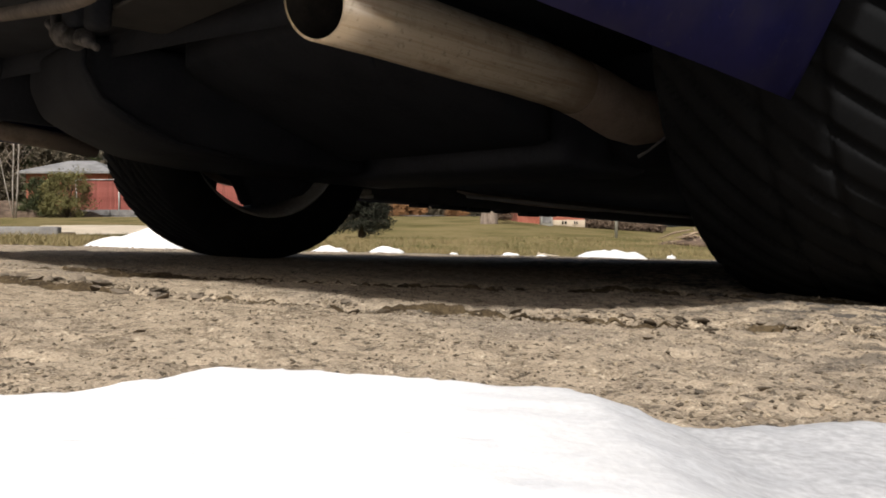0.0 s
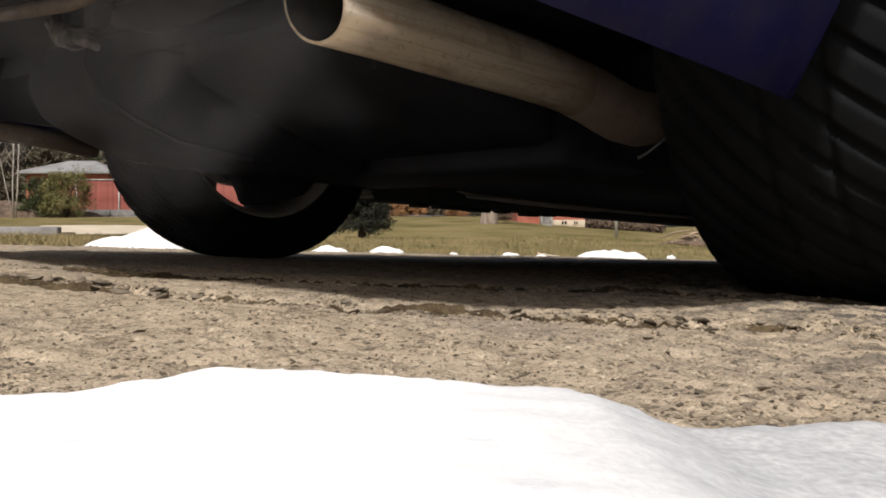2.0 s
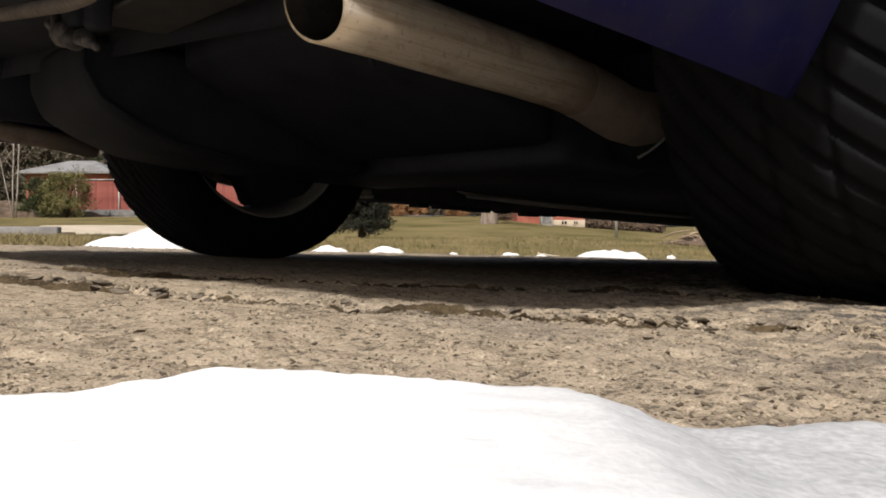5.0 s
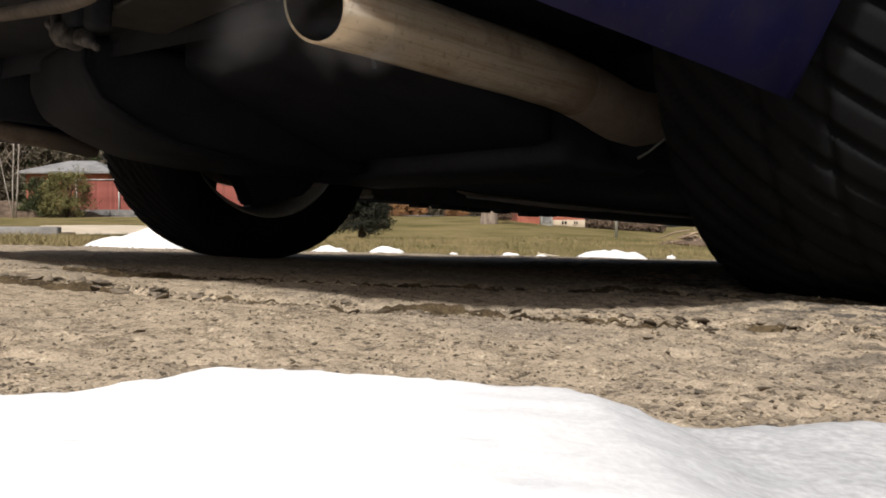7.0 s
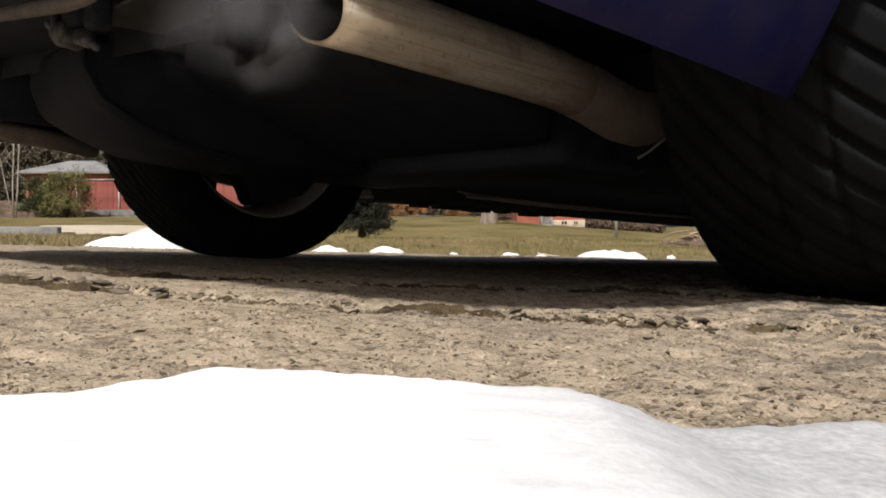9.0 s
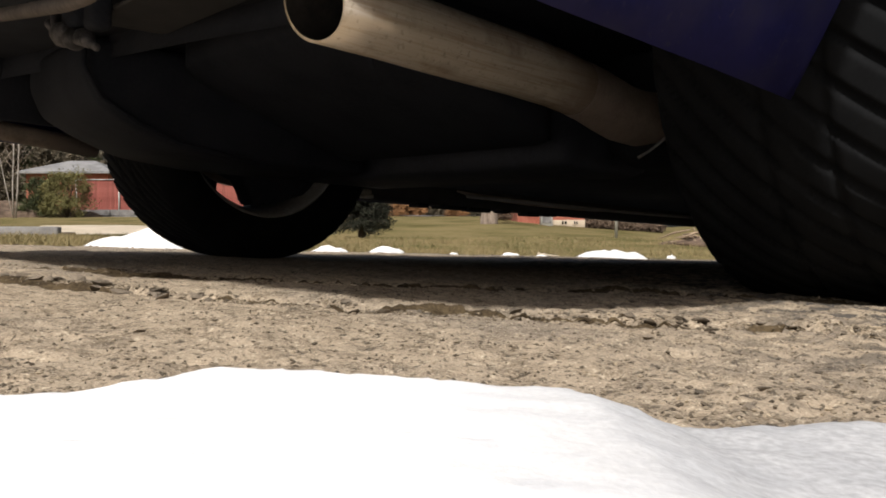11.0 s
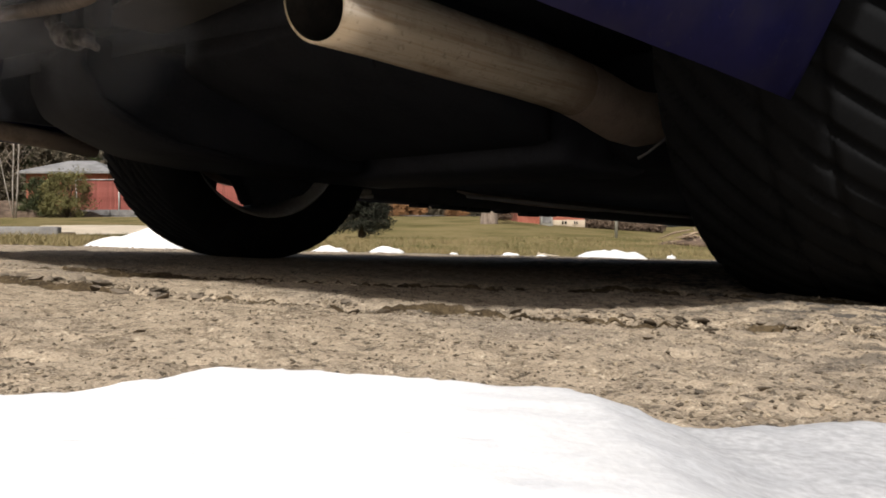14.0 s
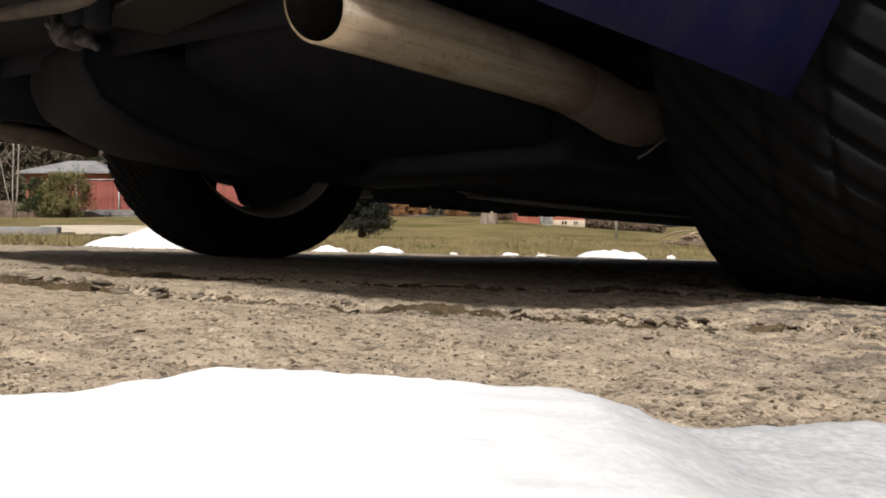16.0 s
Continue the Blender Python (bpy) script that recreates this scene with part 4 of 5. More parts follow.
def build_oak(x, y):
    t = new("bare_tree")
    t.matrix_basis = pose(x, y, ground_at(x, y))
    tagged(t, "large bare tree with a thick grey-brown trunk", "tree")
    rnd = random.Random(9)
    bm = bmesh.new()
    tube(bm, [(0, 0, -0.2), (0, 0, 0.1), (0.01, 0, 0.5), (0.02, 0, 1.5), (0.05, 0, 3.2)], [0.36, 0.30, 0.265, 0.25, 0.22], 20, wobble=0.05, rnd=rnd)
    part("trunk", bm, M_BARK, t)
    for k in range(9):
        bm = bmesh.new()
        a = k * 0.7 * 2.4
        p = Vector((0.05, 0, 2.4 + 0.12 * k))
        q = p + Vector((math.cos(a) * 1.8, math.sin(a) * 1.8, 2.2))
        e = q + Vector((math.cos(a + 0.4) * 1.2, math.sin(a + 0.4) * 1.2, 1.6))
        tube(bm, [p, (p + q) / 2 + Vector((0, 0, 0.2)), q, e], [0.11, 0.085, 0.05, 0.015], 8)
        for j in range(10):
            s = p.lerp(q, rnd.random()) if j % 2 else q.lerp(e, rnd.random())
            d = Vector((rnd.uniform(-1, 1), rnd.uniform(-1, 1), rnd.uniform(0.1, 1))) * rnd.uniform(0.5, 1.1)
            tube(bm, [s, s + d * 0.5, s + d + Vector((0, 0, 0.1))], [0.022, 0.013, 0.004], 5)
        part("limb", bm, M_BARK, t)


build_oak(1.57, 26.0)


def build_fence():
    y, z = 44.0, ground_at(-16, 44)
    f = new("fence")
    f.matrix_basis = pose(0, y, z)
    tagged(f, "red slatted board fence on grey steel posts", "fence")
    x0, step, hgt = -21.0, 2.45, 2.08
    slat = bpy.data.meshes.new("slat")
    bm = box(bmesh.new(), 0, -0.01, 0.03, 0.132, 0.012, hgt)
    bm.to_mesh(slat)
    bm.free()
    slat.materials.append(M_FENCE)
    for k in range(6):
        bm = bmesh.new()
        tube(bm, [(x0 + k * step, -0.05, -0.6), (x0 + k * step, -0.05, hgt + 0.1)], 0.05, 10)
        part("post", bm, M_METAL, f, "grey steel post")
        if k == 5:
            break
        for j in range(17):
            ob = new("slat", slat)
            ob.parent = f
            ob.matrix_basis = pose(x0 + k * step + 0.03 + j * 0.141, 0.006 * (j % 2), 0)
        bm = tube(bmesh.new(), [(x0 + k * step, -0.05, hgt + 0.03), (x0 + (k + 1) * step, -0.05, hgt + 0.03)], 0.03, 8)
        part("rail", bm, M_METAL, f)
    w = new("retaining_wall")
    w.matrix_basis = pose(0, 42.3, ground_at(-16, 42.3))
    tagged(w, "low grey timber retaining wall below the fence", "wall")
    for k in range(5):
        for j in range(2):
            bm = box(bmesh.new(), -20.2 + 1.9 * k, -0.12 + 0.03 * j, -0.25 + 0.33 * j, -18.34 + 1.9 * k, 0.12 + 0.03 * j, 0.07 + 0.33 * j, 0.02)
            part("timber", bm, M_KERB, w, smooth=False)


build_fence()


def build_house(x, y, wd, dp, eave, ridge, wall, label, window_xs, white=0.0):
    h = new("house")
    h.matrix_basis = pose(x, y, ground_at(x, y) - 0.1)
    tagged(h, label, "house")
    bm = box(bmesh.new(), -wd / 2, 0, 0, wd / 2, dp, eave, 0.02)
    part("wall", bm, wall, h, smooth=False)
    o = 0.5
    bm = bmesh.new()
    lo = [bm.verts.new(p) for p in ((-wd / 2 - o, -o, eave), (wd / 2 + o, -o, eave), (wd / 2 + o, dp + o, eave), (-wd / 2 - o, dp + o, eave))]
    lo2 = [bm.verts.new((v.co.x, v.co.y, eave + 0.16)) for v in lo]
    r0, r1 = bm.verts.new((-wd / 2 + dp * 0.42, dp / 2, ridge)), bm.verts.new((wd / 2 - dp * 0.42, dp / 2, ridge))
    bm.faces.new(lo[::-1])
    for k in range(4):
        bm.faces.new((lo[k], lo[(k + 1) % 4], lo2[(k + 1) % 4], lo2[k]))
    bm.faces.new((lo2[0], lo2[1], r1, r0))
    bm.faces.new((lo2[1], lo2[2], r1))
    bm.faces.new((lo2[2], lo2[3], r0, r1))
    bm.faces.new((lo2[3], lo2[0], r0))
    part("roof", bm, M_ROOF, h, "grey shingle hip roof", smooth=False)
    if white:
        bm = box(bmesh.new(), wd * 0.0, -0.05, 0, wd / 2, -0.004, white, 0.01)
        part("plinth", bm, M_CONCRETE, h, "pale painted lower wall")
    for wx, wz, ww, wh in window_xs:
        win = part("window", box(bmesh.new(), wx - ww / 2 - 0.05, -0.075, wz - 0.05, wx + ww / 2 + 0.05, -0.055, wz + wh + 0.05, 0.005), M_CONCRETE, h)
        for s in (-1, 1):
            part("pane", box(bmesh.new(), wx + s * ww / 4 - ww / 4 + 0.02, -0.082, wz, wx + s * ww / 4 + ww / 4 - 0.02, -0.078, wz + wh), M_GLASS, win)


build_house(-29.4, 60.0, 6.4, 5.2, 3.42, 4.75, M_BRICK, "low brick house with a grey hip roof", [(-1.6, 1.0, 1.2, 1.2), (1.6, 1.0, 1.2, 1.2)])
build_house(4.65, 33.0, 2.9, 7.0, 2.6, 3.6, M_BRICK, "red garden house with a pale lower wall", [(0.55, 0.13, 0.26, 0.13), (1.05, 0.13, 0.2, 0.12)], 0.31)


def build_utility_box(x, y):
    u = new("utility_box")
    u.matrix_basis = pose(x, y, ground_at(x, y) - 0.05)
    tagged(u, "grey metal utility box beside the red house", "utility box")
    part("body", box(bmesh.new(), -0.25, -0.2, 0, 0.25, 0.2, 0.5, 0.02), M_METAL, u)
    part("lid", box(bmesh.new(), -0.27, -0.22, 0.503, 0.27, 0.22, 0.55, 0.015), M_METAL, u)
    part("vent", box(bmesh.new(), -0.18, -0.212, 0.12, 0.18, -0.203, 0.4, 0.003), M_KERB, u)


build_utility_box(4.25, 31.6)


def build_kerb():
    k = new("kerb")
    z = ground_at(-9, 16)
    k.matrix_basis = pose(0, 16.0, z)
    tagged(k, "grey concrete kerb ending at a pale apron", "kerb", kind="structure")
    for j in range(5):
        x1 = -8.02 - 1.83 * j
        part("kerb_stone", box(bmesh.new(), x1 - 1.82, -0.04, -0.15, x1, 0.16, 0.205, 0.03), M_KERB, k)
    part("kerb_end", box(bmesh.new(), -8.0, -0.03, -0.15, -7.7, 0.16, 0.09, 0.05), M_DARKBARK, k, "dark weathered kerb end")
    xs, ys = np.linspace(-9.4, -4.0, 30), np.linspace(16.2, 22.5, 30)
    gx, gy = np.meshgrid(xs, ys, indexing="ij")
    gx = gx - (gy - 16) * 0.35
    ob = grid_mesh("apron", gx, gy, lawn_z(gx, gy) + 0.05, M_CONCRETE)
    tagged(ob, "pale sunlit concrete apron beside the lawn", "pavement", kind="structure")
    xs, ys = np.linspace(-14, 10, 60), np.linspace(46, 49, 6)
    gx, gy = np.meshgrid(xs, ys, indexing="ij")
    ob = grid_mesh("road", gx, gy, lawn_z(gx, gy) + 0.06, M_KERB)
    tagged(ob, "narrow grey road at the far end of the lawn", "road", kind="structure")


build_kerb()
lump("mulch_bed", 6.4, 1.8, 1.05, M_MULCH, 61, "brown mulch bed on a low bank", "mulch bed", -22.4, 41.0)
for bx, bw, bs in ((-1.6, 1.5, 71), (-0.4, 1.2, 72), (0.9, 1.6, 73), (2.2, 1.3, 74), (-2.8, 1.4, 75)):
    build_shrub(bx, 51.5 + 0.3 * math.sin(bs), bw, 1.1, M_DRYLEAF if bs % 2 else M_BROWNLEAF, bs, "low russet shrub with dry winter leaves")
for bx, by, bw, bs in ((6.6, 33.5, 1.2, 76), (7.8, 34.0, 1.5, 77), (9.4, 35.0, 1.6, 78), (2.4, 34.0, 1.2, 79)):
    build_shrub(bx, by, bw, 0.42, M_MULCH, bs, "low brown leafless shrub near the red house")


def build_post(x, y):
    p = new("marker_post")
    p.matrix_basis = pose(x, y, ground_at(x, y) - 0.03)
    tagged(p, "thin grey metal post standing in the lawn", "post")
    part("shaft", tube(bmesh.new(), [(0, 0, -0.1), (0, 0, 0.9)], 0.024, 12), M_METAL, p)
    part("cap", tube(bmesh.new(), [(0, 0, 0.902), (0, 0, 0.92), (0, 0, 0.93)], [0.028, 0.028, 0.014], 12), M_METAL, p)


build_post(2.71, 12.0)


def build_brush_pile(x, y):
    b = new("brush_pile")
    b.matrix_basis = pose(x, y, ground_at(x, y))
    tagged(b, "pile of dry branches and brown soil on the lawn", "brush pile")
    rnd = random.Random(15)
    for k in range(34):
        a, l = rnd.uniform(0, 3.14), rnd.uniform(0.2, 0.6)
        c = Vector((rnd.gauss(0, 0.16), rnd.gauss(0, 0.12), abs(rnd.gauss(0, 0.07)) + 0.03))
        d = Vector((math.cos(a), math.sin(a), rnd.uniform(-0.25, 0.25))) * l * 0.5
        part("branch", tube(bmesh.new(), [c - d, c + Vector((0, 0, 0.02)), c + d], [0.008, 0.013, 0.004], 6), M_TWIG, b)
    bm = bmesh.new()
    bmesh.ops.create_icosphere(bm, subdivisions=3, radius=1)
    for v in bm.verts:
        v.co *= 1 + 0.25 * noise.noise(v.co * 2)
        v.co = Vector((v.co.x * 0.5, v.co.y * 0.35, v.co.z * 0.09))
    part("soil", bm, M_MULCH, b, "brown soil heap")


build_brush_pile(3.0, 8.8)


# ---- stones and debris on the drive ----
def stone_mesh(seed):
    bm = bmesh.new()
    bmesh.ops.create_icosphere(bm, subdivisions=1, radius=1)
    for v in bm.verts:
        v.co *= 1 + 0.9 * noise.noise(v.co * 1.3 + Vector((seed * 7.1, 0, 0)))
        v.co.z *= 0.62
    me = bpy.data.meshes.new("stone")
    bm.to_mesh(me)
    bm.free()
    me.materials.append(M_STONE)
    return me


def seam_y(x):
    return float(np.interp(x, *SEAM))


def build_stones():
    rnd = random.Random(23)
    drive = bpy.data.objects["driveway"]
    meshes = [stone_mesh(k) for k in range(6)]
    for k in range(300):
        if k >= 240:
            x, y = rnd.uniform(0.10, 0.42), rnd.uniform(0.30, 0.72)
            s = 0.0014 + 0.0035 * rnd.random() ** 2
        elif k < 120:
            x = rnd.uniform(-0.55, 0.42) if k < 96 else rnd.uniform(-0.5, -0.16)
            y = seam_y(x) + rnd.gauss(0, 0.012)
            s = 0.0016 + 0.0045 * rnd.random() ** 2.5 if k < 96 else rnd.uniform(0.005, 0.010)
        else:
            y = 0.27 + 2.0 * rnd.random() ** 1.6
            x = rnd.uniform(-0.6, 0.65) * y
            s = 0.0010 + 0.0025 * rnd.random() ** 3
            if x > 0.2 * y:
                s *= 1.3
        ob = new("stone", meshes[k % 6])
        ob.parent = drive
        ob.matrix_basis = pose(x, y, relief_at(x, y) + s * 0.2, rnd.uniform(-20, 20), rnd.uniform(-20, 20), rnd.uniform(0, 360)) @ Matrix.Diagonal((s * rnd.uniform(0.8, 1.6), s, s * rnd.uniform(0.4, 0.8), 1))


build_stones()


def build_crumbs():
    """Grit: thousands of small sharp crumbs, thickest along the broken seams."""
    rnd = random.Random(31)
    verts, faces = [], []
    for k in range(19000):
        if 11000 <= k < 11800:
            x, y = drive_spot(rnd.uniform(-1.6, 1.6), -abs(rnd.gauss(0, 0.08)))
            s = 0.0015 + 0.004 * rnd.random() ** 2
        elif k < 3200:
            x = rnd.uniform(-0.55, 0.42)
            y = seam_y(x) + rnd.gauss(0, 0.009) + 0.012 * noise.noise((x * 14, 0, 0))
            s = 0.0005 + 0.0016 * rnd.random() ** 2
        elif k < 4400:
            x = rnd.uniform(-0.6, 0.6)
            y = seam_y(x) * 1.12 + 0.05 + 0.27 * float(smooth_step(-0.6, 0.4, x)) + rnd.gauss(0, 0.014)
            s = 0.0006 + 0.002 * rnd.random() ** 2
        else:
            y = 0.24 + 1.6 * rnd.random() ** 1.7
            x = rnd.uniform(-0.62, 0.66) * y
            s = 0.0004 + 0.0011 * rnd.random() ** 3
        i = len(verts)
        a = rnd.uniform(0, 6.28)
        sx, sy, sz = s * rnd.uniform(0.7, 1.5), s * rnd.uniform(0.7, 1.5), s * rnd.uniform(0.4, 0.9)
        c, q = math.cos(a), math.sin(a)
        for u, v, w in ((1, 0, 0.1), (0.2, 1, 0), (-1, 0.1, 0.2), (0, -1, 0), (0.1, 0.1, 1), (0, 0, -1)):
            verts.append((x + sx * u * c - sy * v * q, y + sx * u * q + sy * v * c, sz * w + 0.2 * sz))
        faces += [(i, i + 1, i + 4), (i + 1, i + 2, i + 4), (i + 2, i + 3, i + 4), (i + 3, i, i + 4), (i + 1, i, i + 5), (i + 2, i + 1, i + 5), (i + 3, i + 2, i + 5), (i, i + 3, i + 5)]
    v = np.array(verts)
    mid = v.reshape(-1, 6, 3).mean(1)
    v[:, 2] += np.repeat(relief_xy(mid[:, 0], mid[:, 1]), 6)
    ob = raw("grit", v.tolist(), faces, M_GRIT, smooth=False)
    tagged(ob, "dark and sandy grit strewn along the broken seam", "grit", kind="stuff")


build_crumbs()


def build_seam_soil():
    """Dark soil and moss caught in the broken seams, thick and thin by turns."""
    for seed, name in ((1, "seam_soil"), (2, "seam_soil")):
        xs = np.arange(-0.56, 0.46, 0.0025)
        base = np.interp(xs, *SEAM)
        if seed == 1:
            mid = base - 0.018 * fractal(xs * 14, xs * 0, 3, 51)
        else:
            mid = base * 1.12 + 0.05 + 0.27 * smooth_step(-0.6, 0.4, xs) - 0.029 * fractal(xs * 14, xs * 0, 3, 51)
        wide = np.clip(0.007 + 0.014 * fractal(xs * 9, xs * 0, 3, 60 + seed), 0.0004, 0.022)
        u = np.linspace(-1, 1, 9)
        gx, gu = np.meshgrid(xs, u, indexing="ij")
        gy = mid[:, None] + gu * wide[:, None] + 0.0015 * fractal(gx * 200, gu * 3, 2, 70 + seed)
        gz = relief_xy(gx, gy) + (1 - gu ** 2) * 0.0022 + 0.0007 * fractal(gx * 300, gy * 300, 2, 80) - 0.0004
        ob = grid_mesh(name, gx, gy, gz, M_SOIL)
        tagged(ob, "dark soil and moss caught in a broken asphalt seam", "soil", kind="stuff")


build_seam_soil()


def build_wet_margin():
    """Brown meltwater mud along the melting edge of the snow."""
    xs = np.arange(-0.11, 0.30, 0.002)
    edge = np.interp(xs, *SNOW_EDGE)
    wide = np.clip(0.0035 + 0.006 * fractal(xs * 30, xs * 0, 3, 66), 0.0005, 0.012) * np.interp(xs, [-0.11, 0.02, 0.05, 0.09, 0.30], [0.7, 0.6, 1.9, 1.7, 0.8])
    gx, gu = np.meshgrid(xs, np.linspace(-1, 1, 9), indexing="ij")
    gy = edge[:, None] + 0.002 + gu * wide[:, None] + 0.0015 * fractal(gx * 220, gu * 3, 2, 77)
    gz = relief_xy(gx, gy) + (1 - gu ** 2) * 0.0012 + 0.0005 * fractal(gx * 300, gy * 300, 2, 83) - 0.0005
    ob = grid_mesh("wet_mud", gx, gy, gz, M_MUD)
    tagged(ob, "wet brown mud along the melting snow", "mud", kind="stuff")


build_wet_margin()


def build_stick(x, y):
    """A pale barkless stick on the lawn's edge."""
    rnd = random.Random(5)
    bm = tube(bmesh.new(), [(-0.06, 0, 0.018), (-0.045, 0.004, 0.012), (-0.01, 0.008, 0.010), (0.03, 0.002, 0.005), (0.06, -0.004, 0.003)], [0.006, 0.0075, 0.0055, 0.005, 0.003], 8, wobble=0.1, rnd=rnd)
    tube(bm, [(-0.035, 0.004, 0.012), (-0.02, 0.02, 0.018), (-0.012, 0.03, 0.016)], [0.004, 0.003, 0.0015], 6)
    ob = link_mesh("stick", bm, M_STICK)
    ob.matrix_basis = pose(x, y, ground_at(x, y))
    tagged(ob, "short pale barkless stick at the lawn's edge", "stick")


build_stick(0.598, 4.36)


# ---- exhaust smoke ----
def smoke_material(name, density):
    """Soft eroded smoke, thinner or denser."""
    m = bpy.data.materials.new(name)
    m.use_nodes = True
    nt = m.node_tree
    nt.nodes.clear()
    link = nt.links.new
    out = nt.nodes.new("ShaderNodeOutputMaterial")
    mix, clear, dif, tra = (nt.nodes.new(s) for s in ("ShaderNodeMixShader", "ShaderNodeBsdfTransparent", "ShaderNodeBsdfDiffuse", "ShaderNodeBsdfTranslucent"))
    both = nt.nodes.new("ShaderNodeAddShader")
    dif.inputs[0].default_value = tra.inputs[0].default_value = (0.58, 0.61, 0.68, 1)
    link(dif.outputs[0], both.inputs[0])
    link(tra.outputs[0], both.inputs[1])
    uv = nt.nodes.new("ShaderNodeUVMap")
    uv.uv_map = "soft"
    ln = nt.nodes.new("ShaderNodeVectorMath")
    ln.operation = "LENGTH"
    link(uv.outputs[0], ln.inputs[0])
    fade = nt.nodes.new("ShaderNodeMapRange")
    fade.interpolation_type = "SMOOTHERSTEP"
    fade.inputs["From Min"].default_value, fade.inputs["From Max"].default_value = 1.0, 0.0
    link(ln.outputs["Value"], fade.inputs["Value"])
    co = nt.nodes.new("ShaderNodeTexCoord")
    ns = nt.nodes.new("ShaderNodeTexNoise")
    ns.noise_dimensions = "4D"
    ns.inputs["Scale"].default_value, ns.inputs["Detail"].default_value = 13, 3.0
    ns.inputs["Distortion"].default_value = 0.25
    oi = nt.nodes.new("ShaderNodeObjectInfo")
    far = nt.nodes.new("ShaderNodeMath")
    far.operation = "MULTIPLY"
    far.inputs[1].default_value = 40
    link(oi.outputs["Random"], far.inputs[0])
    link(far.outputs[0], ns.inputs["W"])
    link(co.outputs["Object"], ns.inputs["Vector"])
    wisp = nt.nodes.new("ShaderNodeMapRange")
    wisp.interpolation_type = "SMOOTHSTEP"
    wisp.inputs["From Min"].default_value, wisp.inputs["From Max"].default_value = 0.30, 0.70
    wisp.inputs["To Max"].default_value = 1.0
    link(ns.outputs["Fac"], wisp.inputs["Value"])
    add = nt.nodes.new("ShaderNodeMath")
    add.operation = "MULTIPLY_ADD"
    link(wisp.outputs[0], add.inputs[0])
    add.inputs[1].default_value = 1.0
    link(fade.outputs[0], add.inputs[2])
    soft = nt.nodes.new("ShaderNodeMapRange")
    soft.interpolation_type = "SMOOTHSTEP"
    soft.inputs["From Min"].default_value, soft.inputs["From Max"].default_value = 0.42, 1.85
    soft.inputs["To Max"].default_value = density
    link(add.outputs[0], soft.inputs["Value"])
    rim = nt.nodes.new("ShaderNodeMath")
    rim.operation = "MULTIPLY"
    edge = nt.nodes.new("ShaderNodeMapRange")
    edge.inputs["From Min"].default_value, edge.inputs["From Max"].default_value = 1.0, 0.75
    link(ln.outputs["Value"], edge.inputs["Value"])
    link(soft.outputs[0], rim.inputs[0])
    link(edge.outputs[0], rim.inputs[1])
    link(rim.outputs[0], mix.inputs[0])
    link(clear.outputs[0], mix.inputs[1])
    link(both.outputs[0], mix.inputs[2])
    link(mix.outputs[0], out.inputs[0])
    return m


M_SMOKE = smoke_material("smoke", 0.50)
M_THIN = smoke_material("thin_smoke", 0.20)
M_HAZE = smoke_material("haze", 0.075)


def wisp_mesh(seed, radius, mat):
    """A soft curled sheet of smoke."""
    rnd = random.Random(seed)
    bm = bmesh.new()
    uv = bm.loops.layers.uv.new("soft")
    n = 10
    turn = Euler((math.pi / 2 + rnd.uniform(-0.2, 0.2), rnd.uniform(0, 6.28), 0)).to_matrix()
    s = radius * rnd.uniform(1.0, 1.3)
    b1, b2 = rnd.uniform(-0.15, 0.15), rnd.uniform(-0.15, 0.15)
    g = [[bm.verts.new(turn @ Vector((u, v, b1 * u * u + b2 * u * v)) * s) for v in np.linspace(-1, 1, n + 1)] for u in np.linspace(-1, 1, n + 1)]
    ll = np.linspace(-1, 1, n + 1)
    for i in range(n):
        for j in range(n):
            if (ll[i] + ll[i + 1]) ** 2 + (ll[j] + ll[j + 1]) ** 2 > 4:
                continue
            face = bm.faces.new((g[i][j], g[i + 1][j], g[i + 1][j + 1], g[i][j + 1]))
            for lp, (a, c) in zip(face.loops, ((i, j), (i + 1, j), (i + 1, j + 1), (i, j + 1))):
                lp[uv].uv = (ll[a], ll[c])
    me = bpy.data.meshes.new("wisp")
    bm.to_mesh(me)
    bm.free()
    me.materials.append(mat)
    me.shade_smooth()
    return me


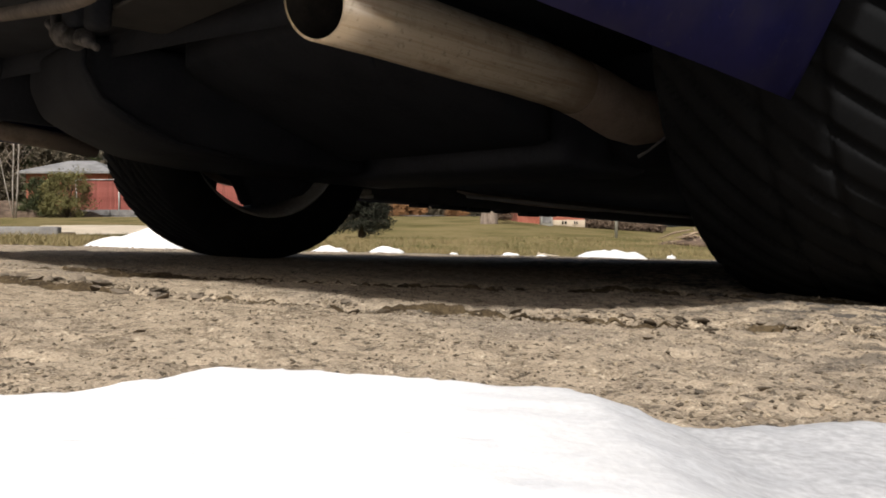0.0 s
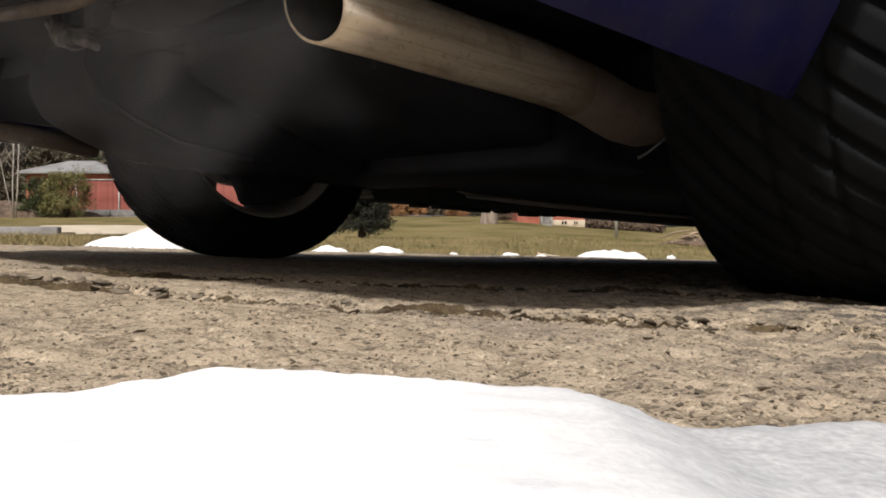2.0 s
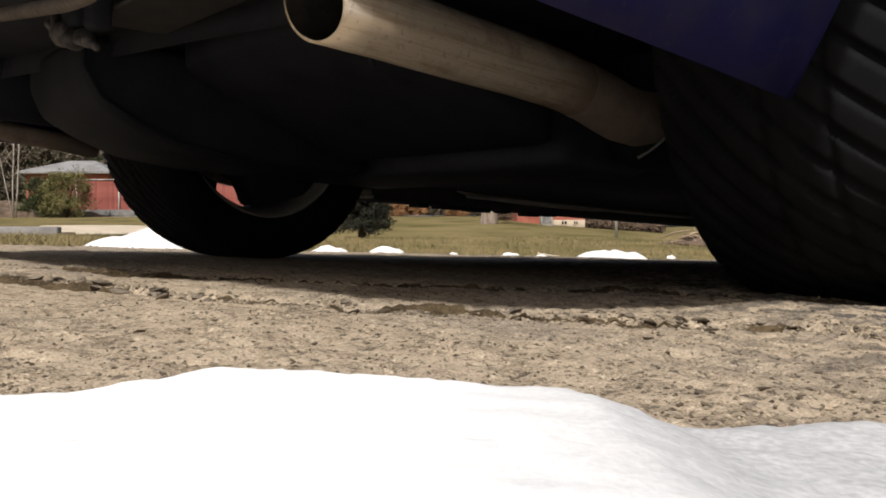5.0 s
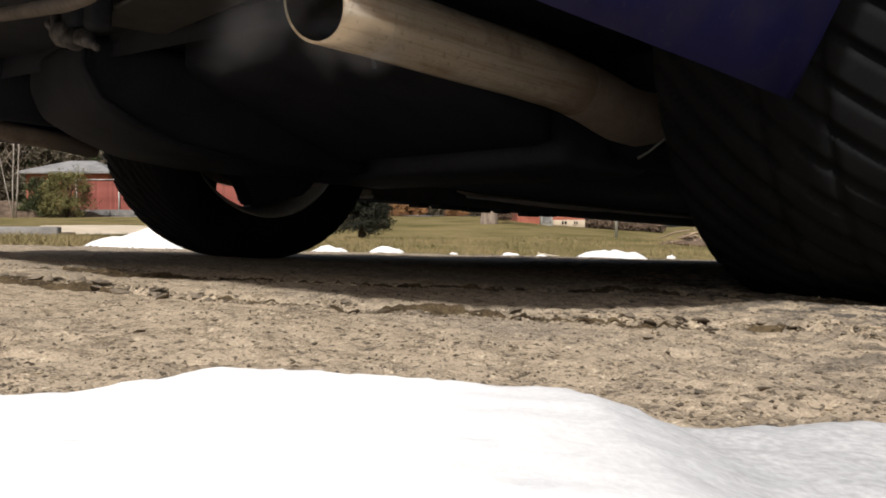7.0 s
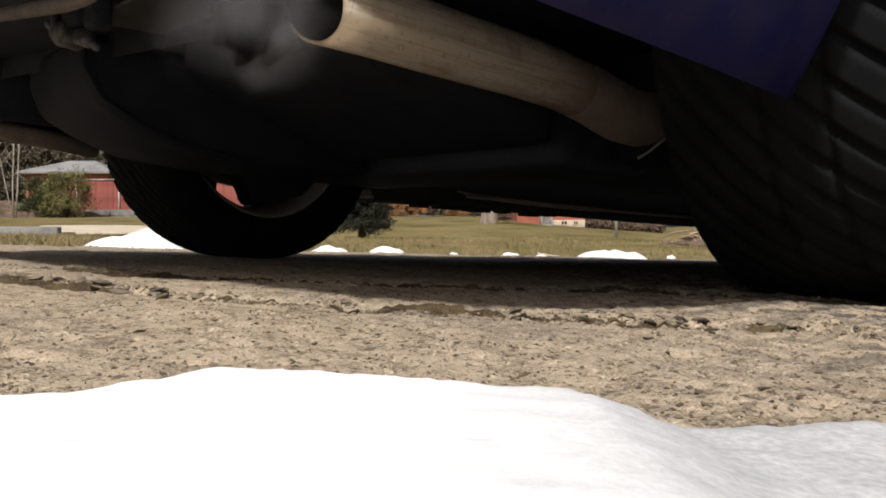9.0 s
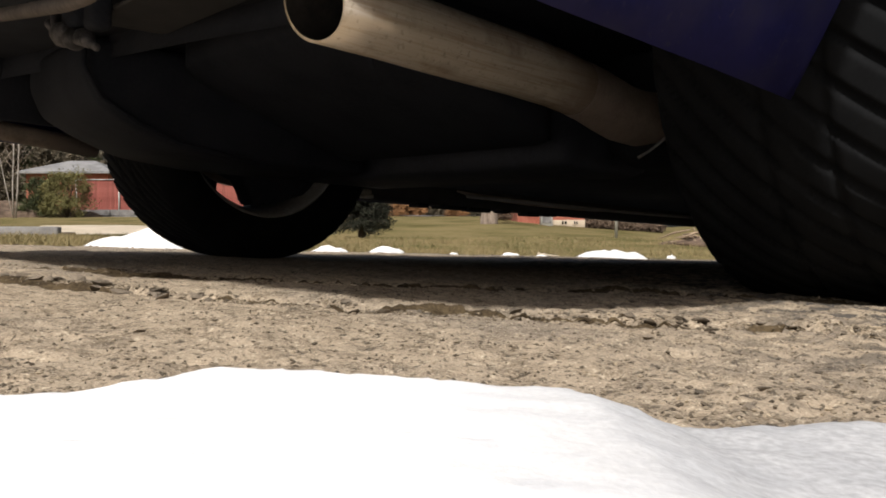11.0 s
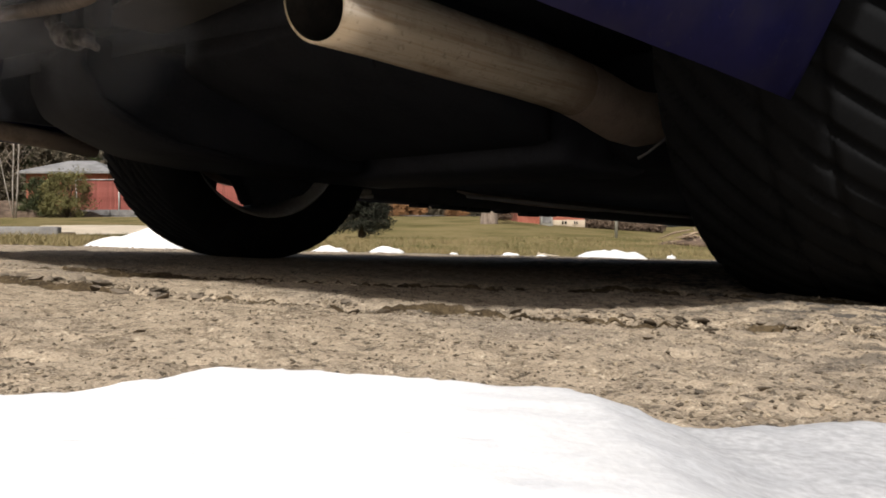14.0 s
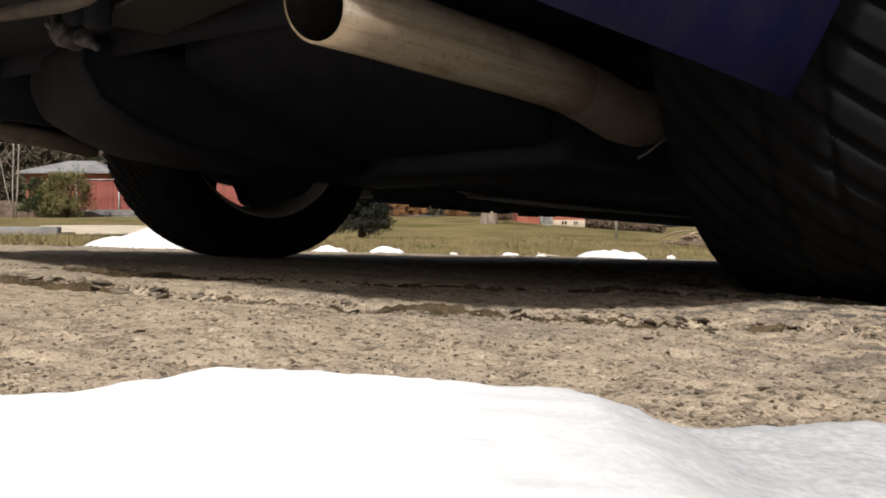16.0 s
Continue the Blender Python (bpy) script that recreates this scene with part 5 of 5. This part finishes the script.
# each puff: number of wisps, their size, the smoke's thickness, then (time, x, z, spread across, spread up) of its middle; y about 0.8
PUFFS = (
    (8, 0.105, M_HAZE, ((1.72, -0.20, 0.28, 0.03, 0.02), (1.9, -0.28, 0.26, 0.12, 0.06), (2.0, -0.29, 0.245, 0.17, 0.08), (2.2, -0.33, 0.235, 0.19, 0.09), (2.4, -0.46, 0.255, 0.17, 0.08), (2.7, -0.80, 0.30, 0.2, 0.1))),
    (7, 0.055, M_THIN, ((3.62, -0.14, 0.33, 0.02, 0.02), (3.75, -0.165, 0.315, 0.04, 0.03), (3.9, -0.19, 0.297, 0.08, 0.035), (4.0, -0.20, 0.305, 0.08, 0.04), (4.2, -0.20, 0.285, 0.08, 0.05), (4.5, -0.33, 0.38, 0.12, 0.08))),
    (5, 0.055, M_HAZE, ((6.5, -0.14, 0.34, 0.02, 0.02), (6.6, -0.235, 0.297, 0.07, 0.04), (6.75, -0.33, 0.42, 0.07, 0.05))),
    (5, 0.05, M_THIN, ((6.88, -0.14, 0.31, 0.02, 0.02), (7.0, -0.155, 0.300, 0.08, 0.04), (7.12, -0.10, 0.27, 0.09, 0.05), (7.3, -0.05, 0.47, 0.12, 0.08))),
    (5, 0.045, M_HAZE, ((7.4, -0.14, 0.31, 0.02, 0.02), (7.5, -0.20, 0.325, 0.06, 0.03), (7.7, -0.32, 0.46, 0.08, 0.05))),
    (6, 0.058, M_THIN, ((8.85, -0.14, 0.32, 0.02, 0.02), (9.0, -0.20, 0.295, 0.07, 0.03), (9.1, -0.22, 0.29, 0.09, 0.04), (9.2, -0.21, 0.295, 0.09, 0.035), (9.45, -0.31, 0.31, 0.13, 0.06), (9.9, -0.60, 0.44, 0.17, 0.1))),
    (6, 0.058, M_THIN, ((8.92, -0.14, 0.32, 0.02, 0.02), (9.0, -0.185, 0.297, 0.05, 0.022), (9.1, -0.145, 0.255, 0.07, 0.035), (9.2, -0.115, 0.235, 0.085, 0.04), (9.45, -0.14, 0.24, 0.13, 0.07), (9.9, -0.45, 0.42, 0.17, 0.1))),
    (11, 0.070, M_SMOKE, ((12.8, -0.14, 0.33, 0.02, 0.02), (12.9, -0.19, 0.300, 0.06, 0.025), (13.0, -0.165, 0.275, 0.11, 0.05), (13.15, -0.17, 0.285, 0.15, 0.055), (13.3, -0.22, 0.270, 0.09, 0.05), (13.47, -0.20, 0.34, 0.12, 0.07), (13.8, -0.3, 0.6, 0.25, 0.1))),
    (7, 0.075, M_THIN, ((12.86, -0.13, 0.33, 0.02, 0.02), (13.0, -0.03, 0.305, 0.11, 0.05), (13.15, 0.07, 0.295, 0.17, 0.06), (13.3, 0.06, 0.250, 0.12, 0.07), (13.5, 0.02, 0.31, 0.16, 0.08), (13.9, 0.1, 0.6, 0.25, 0.1))),
    (5, 0.060, M_HAZE, ((13.4, -0.15, 0.32, 0.02, 0.02), (13.5, -0.17, 0.29, 0.08, 0.05), (13.6, -0.18, 0.275, 0.09, 0.05), (13.75, -0.25, 0.40, 0.12, 0.05))),
    (6, 0.085, M_HAZE, ((13.7, -0.16, 0.31, 0.02, 0.02), (13.8, -0.26, 0.29, 0.10, 0.05), (13.9, -0.36, 0.28, 0.12, 0.05), (14.0, -0.40, 0.29, 0.13, 0.05), (14.3, -0.7, 0.35, 0.2, 0.1))),
    (8, 0.058, M_THIN, ((14.8, -0.15, 0.33, 0.02, 0.02), (14.9, -0.23, 0.300, 0.09, 0.03), (15.0, -0.29, 0.300, 0.14, 0.025), (15.15, -0.35, 0.265, 0.13, 0.06), (15.3, -0.38, 0.255, 0.12, 0.06), (15.5, -0.42, 0.275, 0.14, 0.07), (15.7, -0.50, 0.35, 0.14, 0.07), (16.0, -0.66, 0.47, 0.2, 0.1))),
)


def build_puffs():
    meshes = {}
    made = []
    rnd = random.Random(88)
    for n, (count, size, mat, path) in enumerate(PUFFS):
        puff = new("exhaust_puff")
        tagged(puff, "thin grey exhaust smoke drifting from the tail pipe", "smoke", "exhaust puffs")
        for k in range(count):
            key = (k % 4, size, mat.name)
            if key not in meshes:
                meshes[key] = wisp_mesh(300 + k % 4 + int(size * 1000), size, mat)
            w = new("wisp", meshes[key])
            w.parent = puff
            q, a = math.sqrt((k + 0.5) / count), 2.4 * k + n + rnd.uniform(-0.4, 0.4)
            d = Vector((q * math.cos(a), rnd.uniform(-0.7, 0.7), q * math.sin(a)))
            made.append((w, path, d, rnd.uniform(-14, 14), rnd.uniform(-40, 40)))
    return made


WISPS = build_puffs()
REST = CAR.matrix_basis @ Vector((0.345, -0.40, 0.365))    # inside the muffler


def smoke_motions():
    for w, path, d, a, spin in WISPS:
        rows = [(0.0, pose(*REST, a, a * 6, 0))]
        t0 = path[0][0]
        if t0 > 0.5:
            rows.append((t0 - 0.04, pose(*REST, a, a * 6, 0)))
        for t, x, z, wide, tall in path:
            p = Vector((x + d.x * wide, 0.80 + d.y * wide * 0.8, z + d.z * tall))
            rows.append((t, pose(p.x, p.y, p.z, a, a * 6, spin * (t - t0))))
        t, x, z, wide, tall = path[-1]
        p = Vector((x - 1.2, -0.6, z + 1.8)) + d * 0.6
        if t < 15.2:
            rows.append((t + 0.8, pose(p.x, p.y, p.z, a, a * 6, spin)))
            rows.append((16.0, pose(p.x - 3, p.y - 2, p.z + 4, a, a * 6, spin)))
        walk(w, rows)


def pipe_motions():
    """The idling engine lets the tail pipe sag and shiver by a few millimetres."""
    for ex, q in zip(PIPES, (1.0,)):
        rows = [(0.0, pose(0, 0, 0))]
        for t, dz in ((0.5, -0.0012), (1.6, -0.0012), (2.0, -0.0023), (2.5, -0.0012), (3.1, -0.0012), (3.5, -0.0022), (4.0, -0.0014), (6.5, -0.0022), (7.0, -0.0021), (7.5, -0.0014), (8.0, -0.0021), (9.0, -0.0022), (11.5, -0.0014), (12.0, -0.0024), (16.0, -0.0024)):
            rows.append((t, pose(0, 0, dz * q)))
        walk(ex, rows)



def motions():
    """Everything that moves."""
    pipe_motions()
    smoke_motions()


motions()
